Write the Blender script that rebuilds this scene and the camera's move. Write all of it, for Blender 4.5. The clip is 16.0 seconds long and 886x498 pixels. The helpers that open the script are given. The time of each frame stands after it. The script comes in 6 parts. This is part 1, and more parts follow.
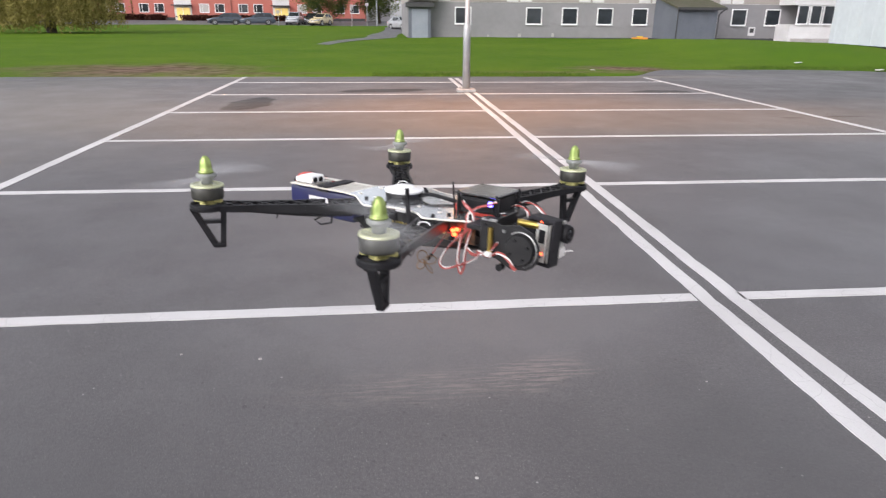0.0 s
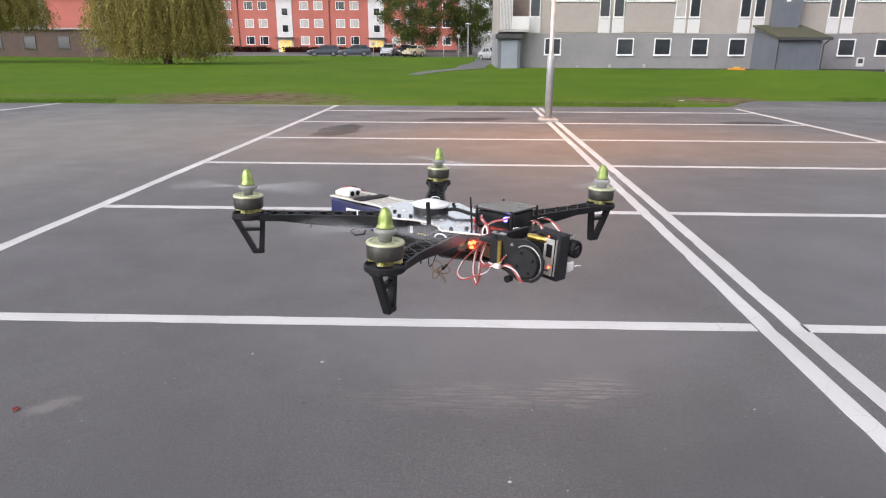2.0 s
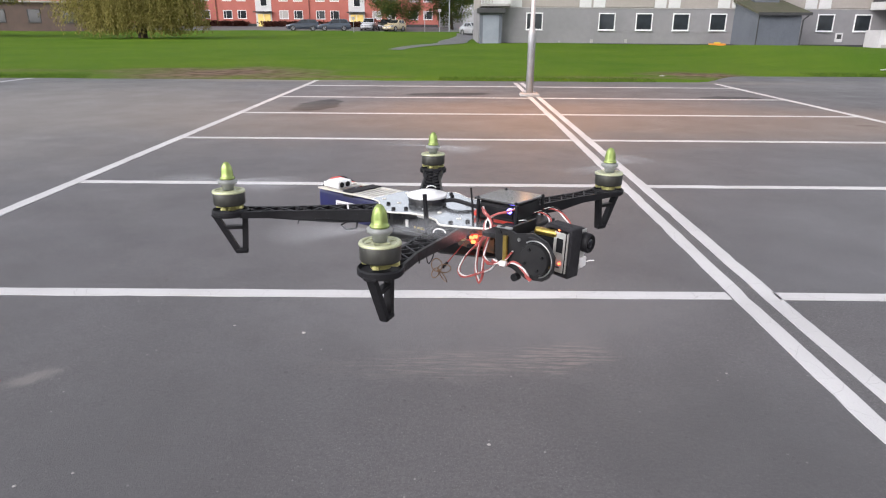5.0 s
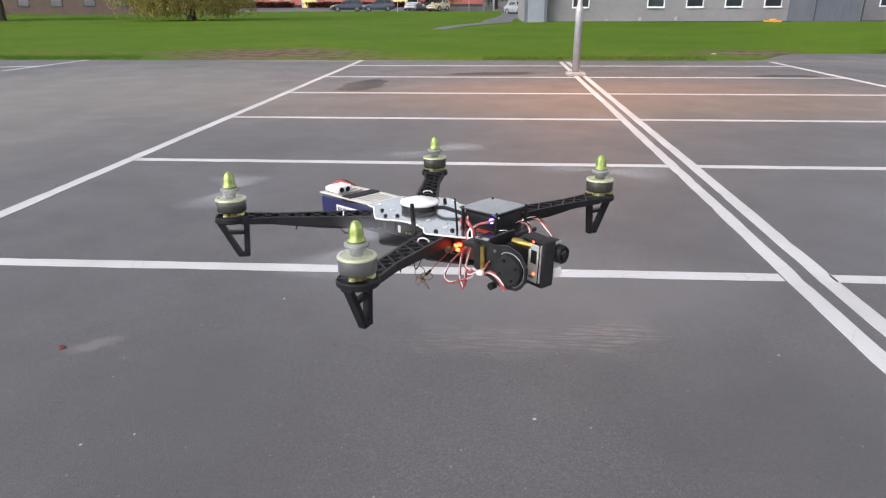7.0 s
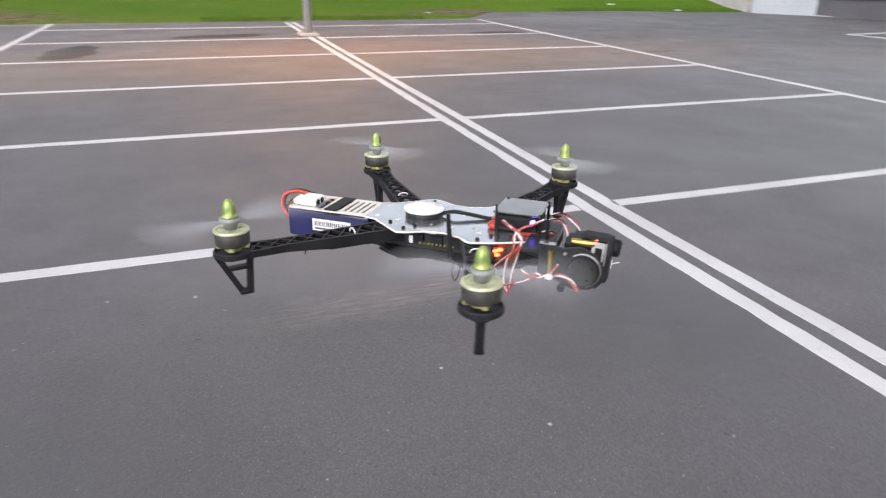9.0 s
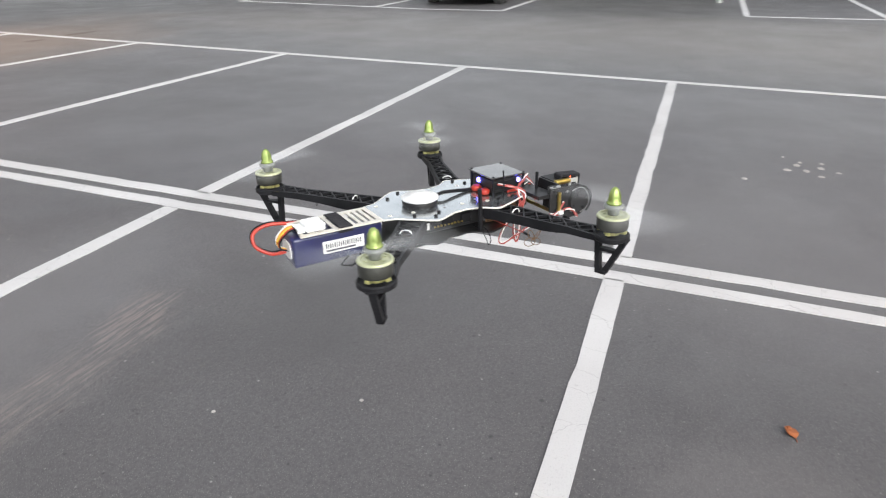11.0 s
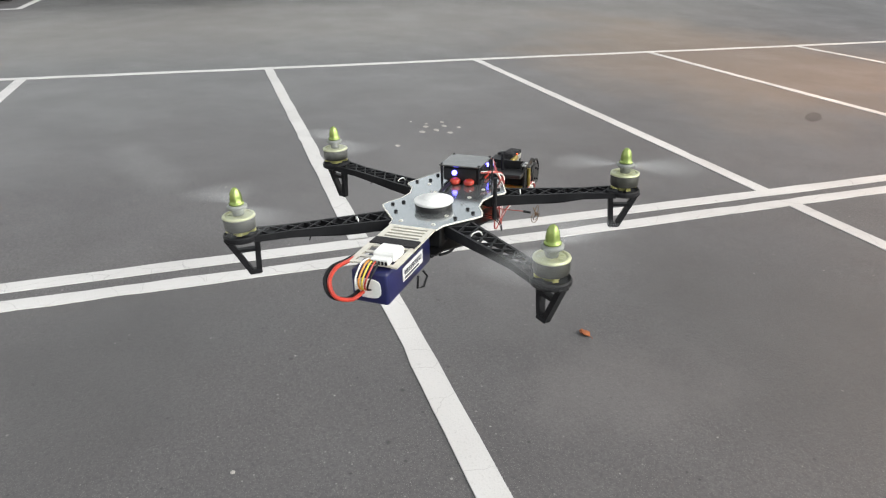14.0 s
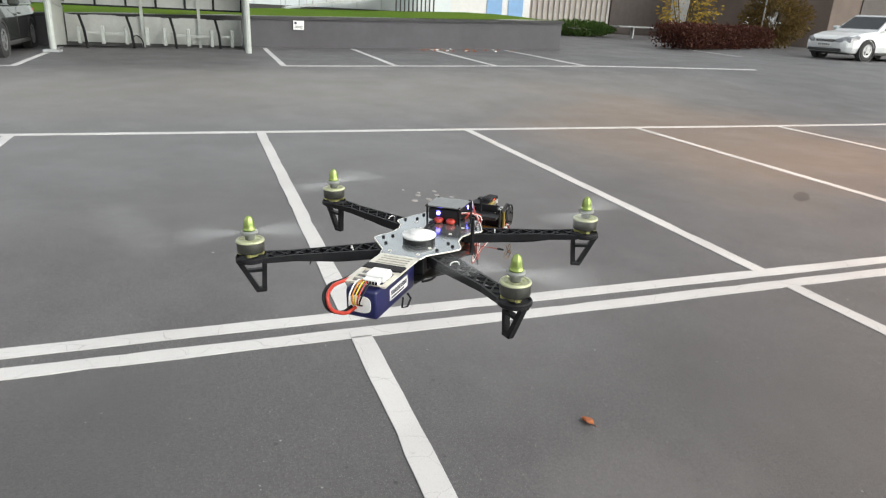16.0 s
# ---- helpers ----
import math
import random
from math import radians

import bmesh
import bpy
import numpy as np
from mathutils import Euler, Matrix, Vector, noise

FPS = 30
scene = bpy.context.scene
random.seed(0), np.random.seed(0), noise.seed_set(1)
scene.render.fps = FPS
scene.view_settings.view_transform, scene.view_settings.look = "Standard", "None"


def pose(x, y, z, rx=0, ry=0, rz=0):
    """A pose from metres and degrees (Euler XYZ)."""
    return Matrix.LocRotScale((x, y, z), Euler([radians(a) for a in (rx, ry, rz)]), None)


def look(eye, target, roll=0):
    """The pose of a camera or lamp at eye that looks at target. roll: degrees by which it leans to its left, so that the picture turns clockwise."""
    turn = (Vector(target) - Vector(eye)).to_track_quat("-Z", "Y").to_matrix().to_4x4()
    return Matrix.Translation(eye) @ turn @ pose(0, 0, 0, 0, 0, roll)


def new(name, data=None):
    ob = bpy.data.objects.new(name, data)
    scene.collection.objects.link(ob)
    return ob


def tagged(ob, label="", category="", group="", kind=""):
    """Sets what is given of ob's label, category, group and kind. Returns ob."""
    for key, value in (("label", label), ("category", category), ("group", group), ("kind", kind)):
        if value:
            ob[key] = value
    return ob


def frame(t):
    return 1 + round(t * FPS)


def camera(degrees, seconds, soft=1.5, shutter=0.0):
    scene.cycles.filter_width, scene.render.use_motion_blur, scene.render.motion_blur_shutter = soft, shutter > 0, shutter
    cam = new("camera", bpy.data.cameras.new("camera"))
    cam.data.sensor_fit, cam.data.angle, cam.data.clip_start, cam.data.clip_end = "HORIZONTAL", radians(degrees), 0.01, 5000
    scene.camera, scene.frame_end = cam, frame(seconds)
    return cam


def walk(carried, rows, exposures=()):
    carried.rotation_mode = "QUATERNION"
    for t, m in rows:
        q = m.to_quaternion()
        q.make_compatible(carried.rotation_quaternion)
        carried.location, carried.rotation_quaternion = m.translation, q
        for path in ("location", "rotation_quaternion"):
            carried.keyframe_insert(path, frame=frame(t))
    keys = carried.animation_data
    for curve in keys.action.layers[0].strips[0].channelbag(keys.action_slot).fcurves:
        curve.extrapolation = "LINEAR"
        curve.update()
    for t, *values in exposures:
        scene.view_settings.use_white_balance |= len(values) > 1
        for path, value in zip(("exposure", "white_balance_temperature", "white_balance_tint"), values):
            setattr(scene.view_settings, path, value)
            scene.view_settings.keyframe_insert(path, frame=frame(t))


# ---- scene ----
cam = camera(68.0, 16.0, soft=1.15, shutter=0.5)
PATH = [
    (0, (-1.816, -3.170, 1.412), (-1.637, -1.292, 0.749), 0.4),
    (0.5, (-1.719, -3.243, 1.379), (-1.629, -1.355, 0.726), 1.1),
    (1, (-1.682, -3.294, 1.410), (-1.720, -1.385, 0.813), 0.1),
    (1.5, (-1.689, -3.336, 1.420), (-1.771, -1.419, 0.858), 0.2),
    (2, (-1.690, -3.341, 1.415), (-1.764, -1.429, 0.832), 0.2),
    (2.5, (-1.680, -3.339, 1.420), (-1.738, -1.434, 0.814), 0.2),
    (3, (-1.671, -3.341, 1.412), (-1.697, -1.438, 0.797), 0.4),
    (3.5, (-1.668, -3.350, 1.403), (-1.659, -1.449, 0.783), 0.3),
    (4, (-1.669, -3.366, 1.398), (-1.670, -1.467, 0.770), 0.4),
    (6.5, (-1.689, -3.378, 1.383), (-1.793, -1.502, 0.698), -0.2),
    (7, (-1.700, -3.395, 1.375), (-1.845, -1.527, 0.674), -0.3),
    (7.5, (-1.794, -3.456, 1.397), (-1.927, -1.595, 0.677), -0.3),
    (8, (-1.951, -3.467, 1.370), (-1.691, -1.611, 0.670), 0.6),
    (8.5, (-2.068, -3.398, 1.341), (-1.638, -1.597, 0.587), 0.9),
    (9, (-2.237, -3.319, 1.355), (-1.600, -1.599, 0.558), 0.9),
    (9.5, (-2.411, -3.194, 1.306), (-1.398, -1.691, 0.460), 1.1),
    (9.7, (-2.464, -3.130, 1.272), (-1.274, -1.767, 0.420), 0.8),
    (11.8, (-2.977, -2.429, 1.409), (-1.182, -2.161, 0.569), 1.3),
    (12, (-2.935, -2.371, 1.395), (-1.130, -2.212, 0.549), 1.5),
    (12.5, (-2.897, -2.200, 1.373), (-1.094, -2.328, 0.517), 2.4),
    (13, (-2.888, -2.067, 1.362), (-1.116, -2.455, 0.519), 1.1),
    (13.5, (-2.838, -2.006, 1.352), (-1.107, -2.538, 0.503), 1.0),
    (14, (-2.819, -1.929, 1.371), (-1.111, -2.517, 0.512), 0.9),
    (14.5, (-2.760, -1.913, 1.364), (-1.049, -2.553, 0.551), 1.5),
    (15, (-2.717, -1.917, 1.370), (-0.986, -2.589, 0.628), 2.2),
    (15.5, (-2.697, -1.924, 1.352), (-0.952, -2.584, 0.630), 2.5),
    (16, (-2.695, -1.909, 1.378), (-0.932, -2.565, 0.699), 2.9),
]
walk(cam, [(t, look(eye, target, roll)) for t, eye, target, roll in PATH],
     [(0.0, 1.33, 6330, 14), (8.5, 1.3, 6250, 13), (9.5, 1.44, 6250, 13), (11.8, 1.37, 6520, 6), (16.0, 1.36, 6600, 5)])

# ---------------------------------------------------------------- light
world = bpy.data.worlds.new("world")
scene.world = world
world.use_nodes = True
wn, wl = world.node_tree.nodes, world.node_tree.links
sky = wn.new("ShaderNodeTexSky")
sky.sky_type = "NISHITA"
sky.sun_disc = False
sky.sun_elevation, sky.sun_rotation = radians(32), radians(230)
sky.dust_density, sky.air_density, sky.ozone_density = 2.0, 1.0, 1.0
pale = wn.new("ShaderNodeHueSaturation")
pale.inputs["Saturation"].default_value = 0.18
wl.new(sky.outputs[0], pale.inputs["Color"])
wl.new(pale.outputs[0], wn["Background"].inputs[0])
wn["Background"].inputs[1].default_value = 0.125

sun_data = bpy.data.lights.new("sun", "SUN")
sun_data.energy, sun_data.angle, sun_data.color = 0.6, radians(40), (1.0, 0.96, 0.92)
sun = new("sun", sun_data)
sun.matrix_world = look((-20, -25, 22), (0, 0, 0))

scene.view_settings.exposure = 1.36


# ---------------------------------------------------------------- materials
def node(nt, kind, **inputs):
    n = nt.nodes.new(kind)
    for key, value in inputs.items():
        n.inputs[key.replace("_", " ")].default_value = value
    return n


def ramp(nt, source, stops):
    r = nt.nodes.new("ShaderNodeValToRGB")
    els = r.color_ramp.elements
    while len(els) < len(stops):
        els.new(0.5)
    for e, (p, c) in zip(els, stops):
        e.position = p
        e.color = (c, c, c, 1) if not isinstance(c, tuple) else (*c, 1)
    nt.links.new(source, r.inputs[0])
    return r.outputs[0]


def mix(nt, fac, a, b, blend="MIX"):
    m = nt.nodes.new("ShaderNodeMix")
    m.data_type, m.blend_type = "RGBA", blend
    for sock, v in ((m.inputs[0], fac), (m.inputs[6], a), (m.inputs[7], b)):
        if isinstance(v, bpy.types.NodeSocket):
            nt.links.new(v, sock)
        elif isinstance(v, tuple):
            sock.default_value = (*v, 1)
        else:
            sock.default_value = v
    return m.outputs[2]


def material(name, color, second=None, rough=0.6, metal=0.0, scale=20.0, fine=0.1, bump=0.0, bump_scale=None,
             glow=None, power=0.0, spread=0.0, coat=0.0):
    """Two tones at a coarse scale, a finer grain over them, some relief."""
    m = bpy.data.materials.new(name)
    m.use_nodes = True
    nt = m.node_tree
    b = nt.nodes["Principled BSDF"]
    b.inputs["Roughness"].default_value, b.inputs["Metallic"].default_value = rough, metal
    b.inputs["Coat Weight"].default_value = coat
    co = nt.nodes.new("ShaderNodeTexCoord").outputs["Object"]
    n1 = node(nt, "ShaderNodeTexNoise", Scale=scale, Detail=5.0)
    n2 = node(nt, "ShaderNodeTexNoise", Scale=scale * 9, Detail=3.0)
    nt.links.new(co, n1.inputs["Vector"])
    nt.links.new(co, n2.inputs["Vector"])
    second = second or tuple(c * 0.8 for c in color)
    c = mix(nt, ramp(nt, n1.outputs[0], [(0.35, 0.0), (0.68, 1.0)]), color, second)
    c = mix(nt, fine, c, mix(nt, 1.0, c, ramp(nt, n2.outputs[0], [(0.3, 0.25), (0.7, 1.0)]), "MULTIPLY"))
    if spread:
        info = nt.nodes.new("ShaderNodeObjectInfo")
        c = mix(nt, spread, c, mix(nt, 1.0, c, ramp(nt, info.outputs["Random"], [(0.0, 0.4), (1.0, 1.0)]), "MULTIPLY"))
    nt.links.new(c, b.inputs["Base Color"])
    if bump:
        bp = node(nt, "ShaderNodeBump", Strength=bump, Distance=0.02)
        n3 = node(nt, "ShaderNodeTexNoise", Scale=bump_scale or scale * 5, Detail=4.0)
        nt.links.new(co, n3.inputs["Vector"])
        nt.links.new(n3.outputs[0], bp.inputs["Height"])
        nt.links.new(bp.outputs[0], b.inputs["Normal"])
    if glow:
        b.inputs["Emission Color"].default_value = (*glow, 1)
        b.inputs["Emission Strength"].default_value = power
    return m


def glass(name, tint=(0.03, 0.035, 0.04), rough=0.06):
    """Dark window glass as seen from outside, by day."""
    m = material(name, tint, tuple(c * 0.6 for c in tint), rough=rough, scale=1.5, fine=0.05)
    m.node_tree.nodes["Principled BSDF"].inputs["Specular IOR Level"].default_value = 0.6
    return m


def blob(nt, co, x, y, rx, ry, turn=0.0, hard=0.35, wobble=0.35):
    """0 to 1 inside an uneven patch of ground round (x, y)."""
    n = node(nt, "ShaderNodeTexNoise", Scale=2.2 / max(rx, ry), Detail=6.0, Roughness=0.65)
    nt.links.new(co, n.inputs["Vector"])
    mp = nt.nodes.new("ShaderNodeMapping")
    mp.vector_type = "TEXTURE"
    mp.inputs["Location"].default_value = (x, y, 0)
    mp.inputs["Rotation"].default_value = (0, 0, radians(turn))
    mp.inputs["Scale"].default_value = (rx, ry, 1e4)
    nt.links.new(co, mp.inputs["Vector"])
    ln = nt.nodes.new("ShaderNodeVectorMath")
    ln.operation = "LENGTH"
    nt.links.new(mp.outputs[0], ln.inputs[0])
    ad = nt.nodes.new("ShaderNodeMath")
    ad.operation = "MULTIPLY_ADD"
    nt.links.new(n.outputs[0], ad.inputs[0])
    ad.inputs[1].default_value = wobble * 4
    nt.links.new(ln.outputs["Value"], ad.inputs[2])
    sb = nt.nodes.new("ShaderNodeMath")
    sb.operation = "SUBTRACT"
    nt.links.new(ad.outputs[0], sb.inputs[0])
    sb.inputs[1].default_value = wobble * 2
    return ramp(nt, sb.outputs[0], [(max(0.0, (1 - hard) * 0.62), 1.0), (0.98, 0.0)])


def asphalt_material():
    m = bpy.data.materials.new("asphalt")
    m.use_nodes = True
    nt = m.node_tree
    b = nt.nodes["Principled BSDF"]
    co = nt.nodes.new("ShaderNodeTexCoord").outputs["Object"]

    def noise_at(scale, detail=4.0, rough=0.6):
        n = node(nt, "ShaderNodeTexNoise", Scale=scale, Detail=detail, Roughness=rough)
        nt.links.new(co, n.inputs["Vector"])
        return n.outputs[0]

    c = mix(nt, ramp(nt, noise_at(0.35, 6), [(0.35, 0.0), (0.7, 1.0)]), (0.083, 0.08, 0.084), (0.118, 0.11, 0.112))
    c = mix(nt, ramp(nt, noise_at(2.2, 7, 0.7), [(0.4, 0.0), (0.75, 0.5)]), c, (0.07, 0.064, 0.067))
    c = mix(nt, ramp(nt, noise_at(9.0, 8, 0.75), [(0.5, 0.0), (0.78, 0.35)]), c, (0.125, 0.12, 0.12))
    c = mix(nt, ramp(nt, noise_at(26, 5, 0.7), [(0.46, 0.0), (0.66, 0.3)]), c, (0.06, 0.058, 0.06))
    c = mix(nt, ramp(nt, noise_at(75, 5, 0.75), [(0.4, 0.0), (0.64, 0.66)]), c, (0.04, 0.04, 0.042))
    v = node(nt, "ShaderNodeTexVoronoi", Scale=190.0)
    nt.links.new(co, v.inputs["Vector"])
    c = mix(nt, ramp(nt, v.outputs["Distance"], [(0.11, 0.8), (0.29, 0.0)]), c, (0.21, 0.2, 0.195))
    # sparse dark pits and pale stone chips
    for scale, edge, tone, seed in ((4.5, 0.055, (0.03, 0.03, 0.03), 3.1), (13.0, 0.085, (0.028, 0.028, 0.028), 5.3), (9.0, 0.05, (0.32, 0.31, 0.3), 8.7), (21.0, 0.075, (0.25, 0.24, 0.235), 1.7)):
        mv = node(nt, "ShaderNodeMapping", Location=(seed, seed * 2, 0))
        nt.links.new(co, mv.inputs["Vector"])
        d = node(nt, "ShaderNodeTexVoronoi", Scale=scale)
        nt.links.new(mv.outputs[0], d.inputs["Vector"])
        c = mix(nt, ramp(nt, d.outputs["Distance"], [(edge * 0.5, 0.75), (edge, 0.0)]), c, tone)
    damp = 0.0
    # dust, damp patches, rubbed and paler places, painted lamp glow and lens falloff
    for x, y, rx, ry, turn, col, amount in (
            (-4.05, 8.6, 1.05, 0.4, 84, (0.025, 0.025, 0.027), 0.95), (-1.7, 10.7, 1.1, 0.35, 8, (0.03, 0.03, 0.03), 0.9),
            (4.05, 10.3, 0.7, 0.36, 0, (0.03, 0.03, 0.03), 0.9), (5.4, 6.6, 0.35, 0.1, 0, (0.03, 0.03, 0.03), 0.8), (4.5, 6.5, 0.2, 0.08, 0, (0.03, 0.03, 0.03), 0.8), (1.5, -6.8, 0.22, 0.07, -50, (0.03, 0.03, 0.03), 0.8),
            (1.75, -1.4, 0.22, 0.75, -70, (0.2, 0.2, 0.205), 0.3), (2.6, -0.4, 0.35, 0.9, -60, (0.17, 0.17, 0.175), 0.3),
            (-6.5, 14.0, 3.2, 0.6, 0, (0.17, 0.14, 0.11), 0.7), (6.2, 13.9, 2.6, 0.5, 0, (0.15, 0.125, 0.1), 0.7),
            # orange areas paint sodium lamp glow; the (-8.5, 7.5) one dust and sky sheen
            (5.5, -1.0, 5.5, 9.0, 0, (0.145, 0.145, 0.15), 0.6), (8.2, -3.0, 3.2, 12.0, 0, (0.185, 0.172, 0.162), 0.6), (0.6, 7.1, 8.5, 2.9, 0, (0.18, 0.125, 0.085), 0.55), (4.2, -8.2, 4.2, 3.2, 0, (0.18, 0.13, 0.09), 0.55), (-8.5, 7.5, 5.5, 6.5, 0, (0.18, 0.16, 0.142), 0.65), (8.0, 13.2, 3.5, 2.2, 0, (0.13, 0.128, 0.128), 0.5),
            # pale middle and darker rims put the lens's corner darkening into the asphalt
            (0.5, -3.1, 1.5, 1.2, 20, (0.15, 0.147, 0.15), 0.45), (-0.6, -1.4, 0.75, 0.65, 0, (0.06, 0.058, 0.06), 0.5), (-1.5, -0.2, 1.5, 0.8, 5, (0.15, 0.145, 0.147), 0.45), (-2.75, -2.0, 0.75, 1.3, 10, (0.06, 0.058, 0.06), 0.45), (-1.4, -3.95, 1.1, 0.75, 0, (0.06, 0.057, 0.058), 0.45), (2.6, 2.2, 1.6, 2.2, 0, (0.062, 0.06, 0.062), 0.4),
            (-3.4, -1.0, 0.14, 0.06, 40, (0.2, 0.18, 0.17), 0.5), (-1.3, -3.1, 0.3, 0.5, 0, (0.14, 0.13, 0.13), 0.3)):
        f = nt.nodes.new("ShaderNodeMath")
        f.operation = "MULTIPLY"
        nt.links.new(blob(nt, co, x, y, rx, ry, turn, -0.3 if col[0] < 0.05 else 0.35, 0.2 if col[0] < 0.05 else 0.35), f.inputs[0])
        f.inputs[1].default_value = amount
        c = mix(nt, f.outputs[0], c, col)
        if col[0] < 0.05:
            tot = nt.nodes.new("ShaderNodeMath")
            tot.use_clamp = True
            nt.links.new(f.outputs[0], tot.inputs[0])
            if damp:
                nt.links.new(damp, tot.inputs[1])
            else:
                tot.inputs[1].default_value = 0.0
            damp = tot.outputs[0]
    # scraped arc with pale streaks along it
    st = nt.nodes.new("ShaderNodeMapping")
    st.inputs["Rotation"].default_value = (0, 0, radians(-6))
    st.inputs["Scale"].default_value = (3.0, 38.0, 1.0)
    nt.links.new(co, st.inputs["Vector"])
    sn = node(nt, "ShaderNodeTexNoise", Scale=1.6, Detail=6.0, Roughness=0.7)
    nt.links.new(st.outputs[0], sn.inputs["Vector"])
    streaks = ramp(nt, sn.outputs[0], [(0.46, 0.0), (0.66, 1.0)])
    for x, y, rx, ry, turn, amount in ((-1.6, -0.84, 0.75, 0.17, 3, 0.5), (-1.17, -0.76, 0.3, 0.16, 20, 0.85)):
        f = nt.nodes.new("ShaderNodeMath")
        f.operation = "MULTIPLY"
        nt.links.new(blob(nt, co, x, y, rx, ry, turn, 0.6), f.inputs[0])
        nt.links.new(streaks, f.inputs[1])
        g = nt.nodes.new("ShaderNodeMath")
        g.operation = "MULTIPLY"
        nt.links.new(f.outputs[0], g.inputs[0])
        g.inputs[1].default_value = amount
        c = mix(nt, g.outputs[0], c, (0.27, 0.22, 0.2))
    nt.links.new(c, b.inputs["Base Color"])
    nt.links.new(ramp(nt, noise_at(1.1, 5), [(0.3, 0.5), (0.75, 0.68)]), b.inputs["Roughness"])
    sp = nt.nodes.new("ShaderNodeMapRange")
    sp.inputs["To Min"].default_value, sp.inputs["To Max"].default_value = 0.5, 0.08
    nt.links.new(damp, sp.inputs["Value"])
    nt.links.new(sp.outputs[0], b.inputs["Specular IOR Level"])
    bp = node(nt, "ShaderNodeBump", Strength=0.4, Distance=0.006)
    nt.links.new(noise_at(150, 4), bp.inputs["Height"])
    nt.links.new(bp.outputs[0], b.inputs["Normal"])
    return m


def lawn_material():
    m = bpy.data.materials.new("lawn")
    m.use_nodes = True
    nt = m.node_tree
    b = nt.nodes["Principled BSDF"]
    co = nt.nodes.new("ShaderNodeTexCoord").outputs["Object"]

    def noise_at(scale, detail=4.0):
        n = node(nt, "ShaderNodeTexNoise", Scale=scale, Detail=detail, Roughness=0.65)
        nt.links.new(co, n.inputs["Vector"])
        return n.outputs[0]

    c = mix(nt, ramp(nt, noise_at(0.18, 5), [(0.35, 0.0), (0.65, 1.0)]), (0.078, 0.15, 0.01), (0.125, 0.185, 0.016))
    c = mix(nt, ramp(nt, noise_at(1.3, 6), [(0.45, 0.0), (0.75, 0.6)]), c, (0.075, 0.14, 0.01))
    c = mix(nt, ramp(nt, noise_at(30, 4), [(0.35, 0.0), (0.7, 0.7)]), c, (0.035, 0.08, 0.012))
    for x, y, rx, ry, turn, amount in ((-8.4, 15.8, 3.7, 2.9, 0, 1.0), (-5.2, 14.7, 3.2, 0.7, 4, 0.6), (-8.6, 16.8, 4.5, 1.2, 5, 0.35), (5.4, 16.2, 2.2, 1.3, -8, 1.0), (3.0, 15.0, 4.0, 0.6, 0, 0.45), (-14, 16.2, 4.0, 0.7, 0, 0.35)):
        f = nt.nodes.new("ShaderNodeMath")
        f.operation = "MULTIPLY"
        nt.links.new(blob(nt, co, x, y, rx, ry, turn, 0.6), f.inputs[0])
        f.inputs[1].default_value = amount
        c = mix(nt, f.outputs[0], c, mix(nt, ramp(nt, noise_at(2.6, 6), [(0.4, 0.0), (0.62, 1.0)]), (0.19, 0.135, 0.1), (0.085, 0.055, 0.035)))
    nt.links.new(c, b.inputs["Base Color"])
    b.inputs["Roughness"].default_value = 0.9
    b.inputs["Specular IOR Level"].default_value = 0.04
    bp = node(nt, "ShaderNodeBump", Strength=0.8, Distance=0.05)
    nt.links.new(noise_at(22, 5), bp.inputs["Height"])
    nt.links.new(bp.outputs[0], b.inputs["Normal"])
    return m


def paint_material():
    m = bpy.data.materials.new("road_paint")
    m.use_nodes = True
    nt = m.node_tree
    b = nt.nodes["Principled BSDF"]
    co = nt.nodes.new("ShaderNodeTexCoord").outputs["Object"]
    n1 = node(nt, "ShaderNodeTexNoise", Scale=14.0, Detail=8.0, Roughness=0.75)
    n2 = node(nt, "ShaderNodeTexNoise", Scale=160.0, Detail=3.0)
    n3 = node(nt, "ShaderNodeTexNoise", Scale=1.2, Detail=3.0)
    for n in (n1, n2, n3):
        nt.links.new(co, n.inputs["Vector"])
    c = mix(nt, ramp(nt, n3.outputs[0], [(0.3, 0.0), (0.7, 1.0)]), (0.54, 0.535, 0.535), (0.43, 0.42, 0.42))
    c = mix(nt, ramp(nt, n2.outputs[0], [(0.55, 0.0), (0.75, 0.35)]), c, (0.3, 0.3, 0.3))
    c = mix(nt, ramp(nt, n1.outputs[0], [(0.62, 0.0), (0.74, 0.8)]), c, (0.2, 0.2, 0.2))
    warp = nt.nodes.new("ShaderNodeVectorMath")
    warp.operation = "MULTIPLY_ADD"
    wob = node(nt, "ShaderNodeTexNoise", Scale=9.0, Detail=4.0)
    nt.links.new(co, wob.inputs["Vector"])
    nt.links.new(wob.outputs["Color"], warp.inputs[0])
    warp.inputs[1].default_value = (0.09, 0.09, 0.0)
    nt.links.new(co, warp.inputs[2])
    cells = node(nt, "ShaderNodeTexVoronoi", Scale=4.2)
    cells.feature = "DISTANCE_TO_EDGE"
    nt.links.new(warp.outputs[0], cells.inputs["Vector"])
    c = mix(nt, ramp(nt, cells.outputs["Distance"], [(0.0015, 0.5), (0.005, 0.0)]), c, (0.16, 0.16, 0.16))
    nt.links.new(c, b.inputs["Base Color"])
    b.inputs["Roughness"].default_value = 0.6
    bp = node(nt, "ShaderNodeBump", Strength=0.4, Distance=0.004)
    nt.links.new(n2.outputs[0], bp.inputs["Height"])
    nt.links.new(bp.outputs[0], b.inputs["Normal"])
    return m


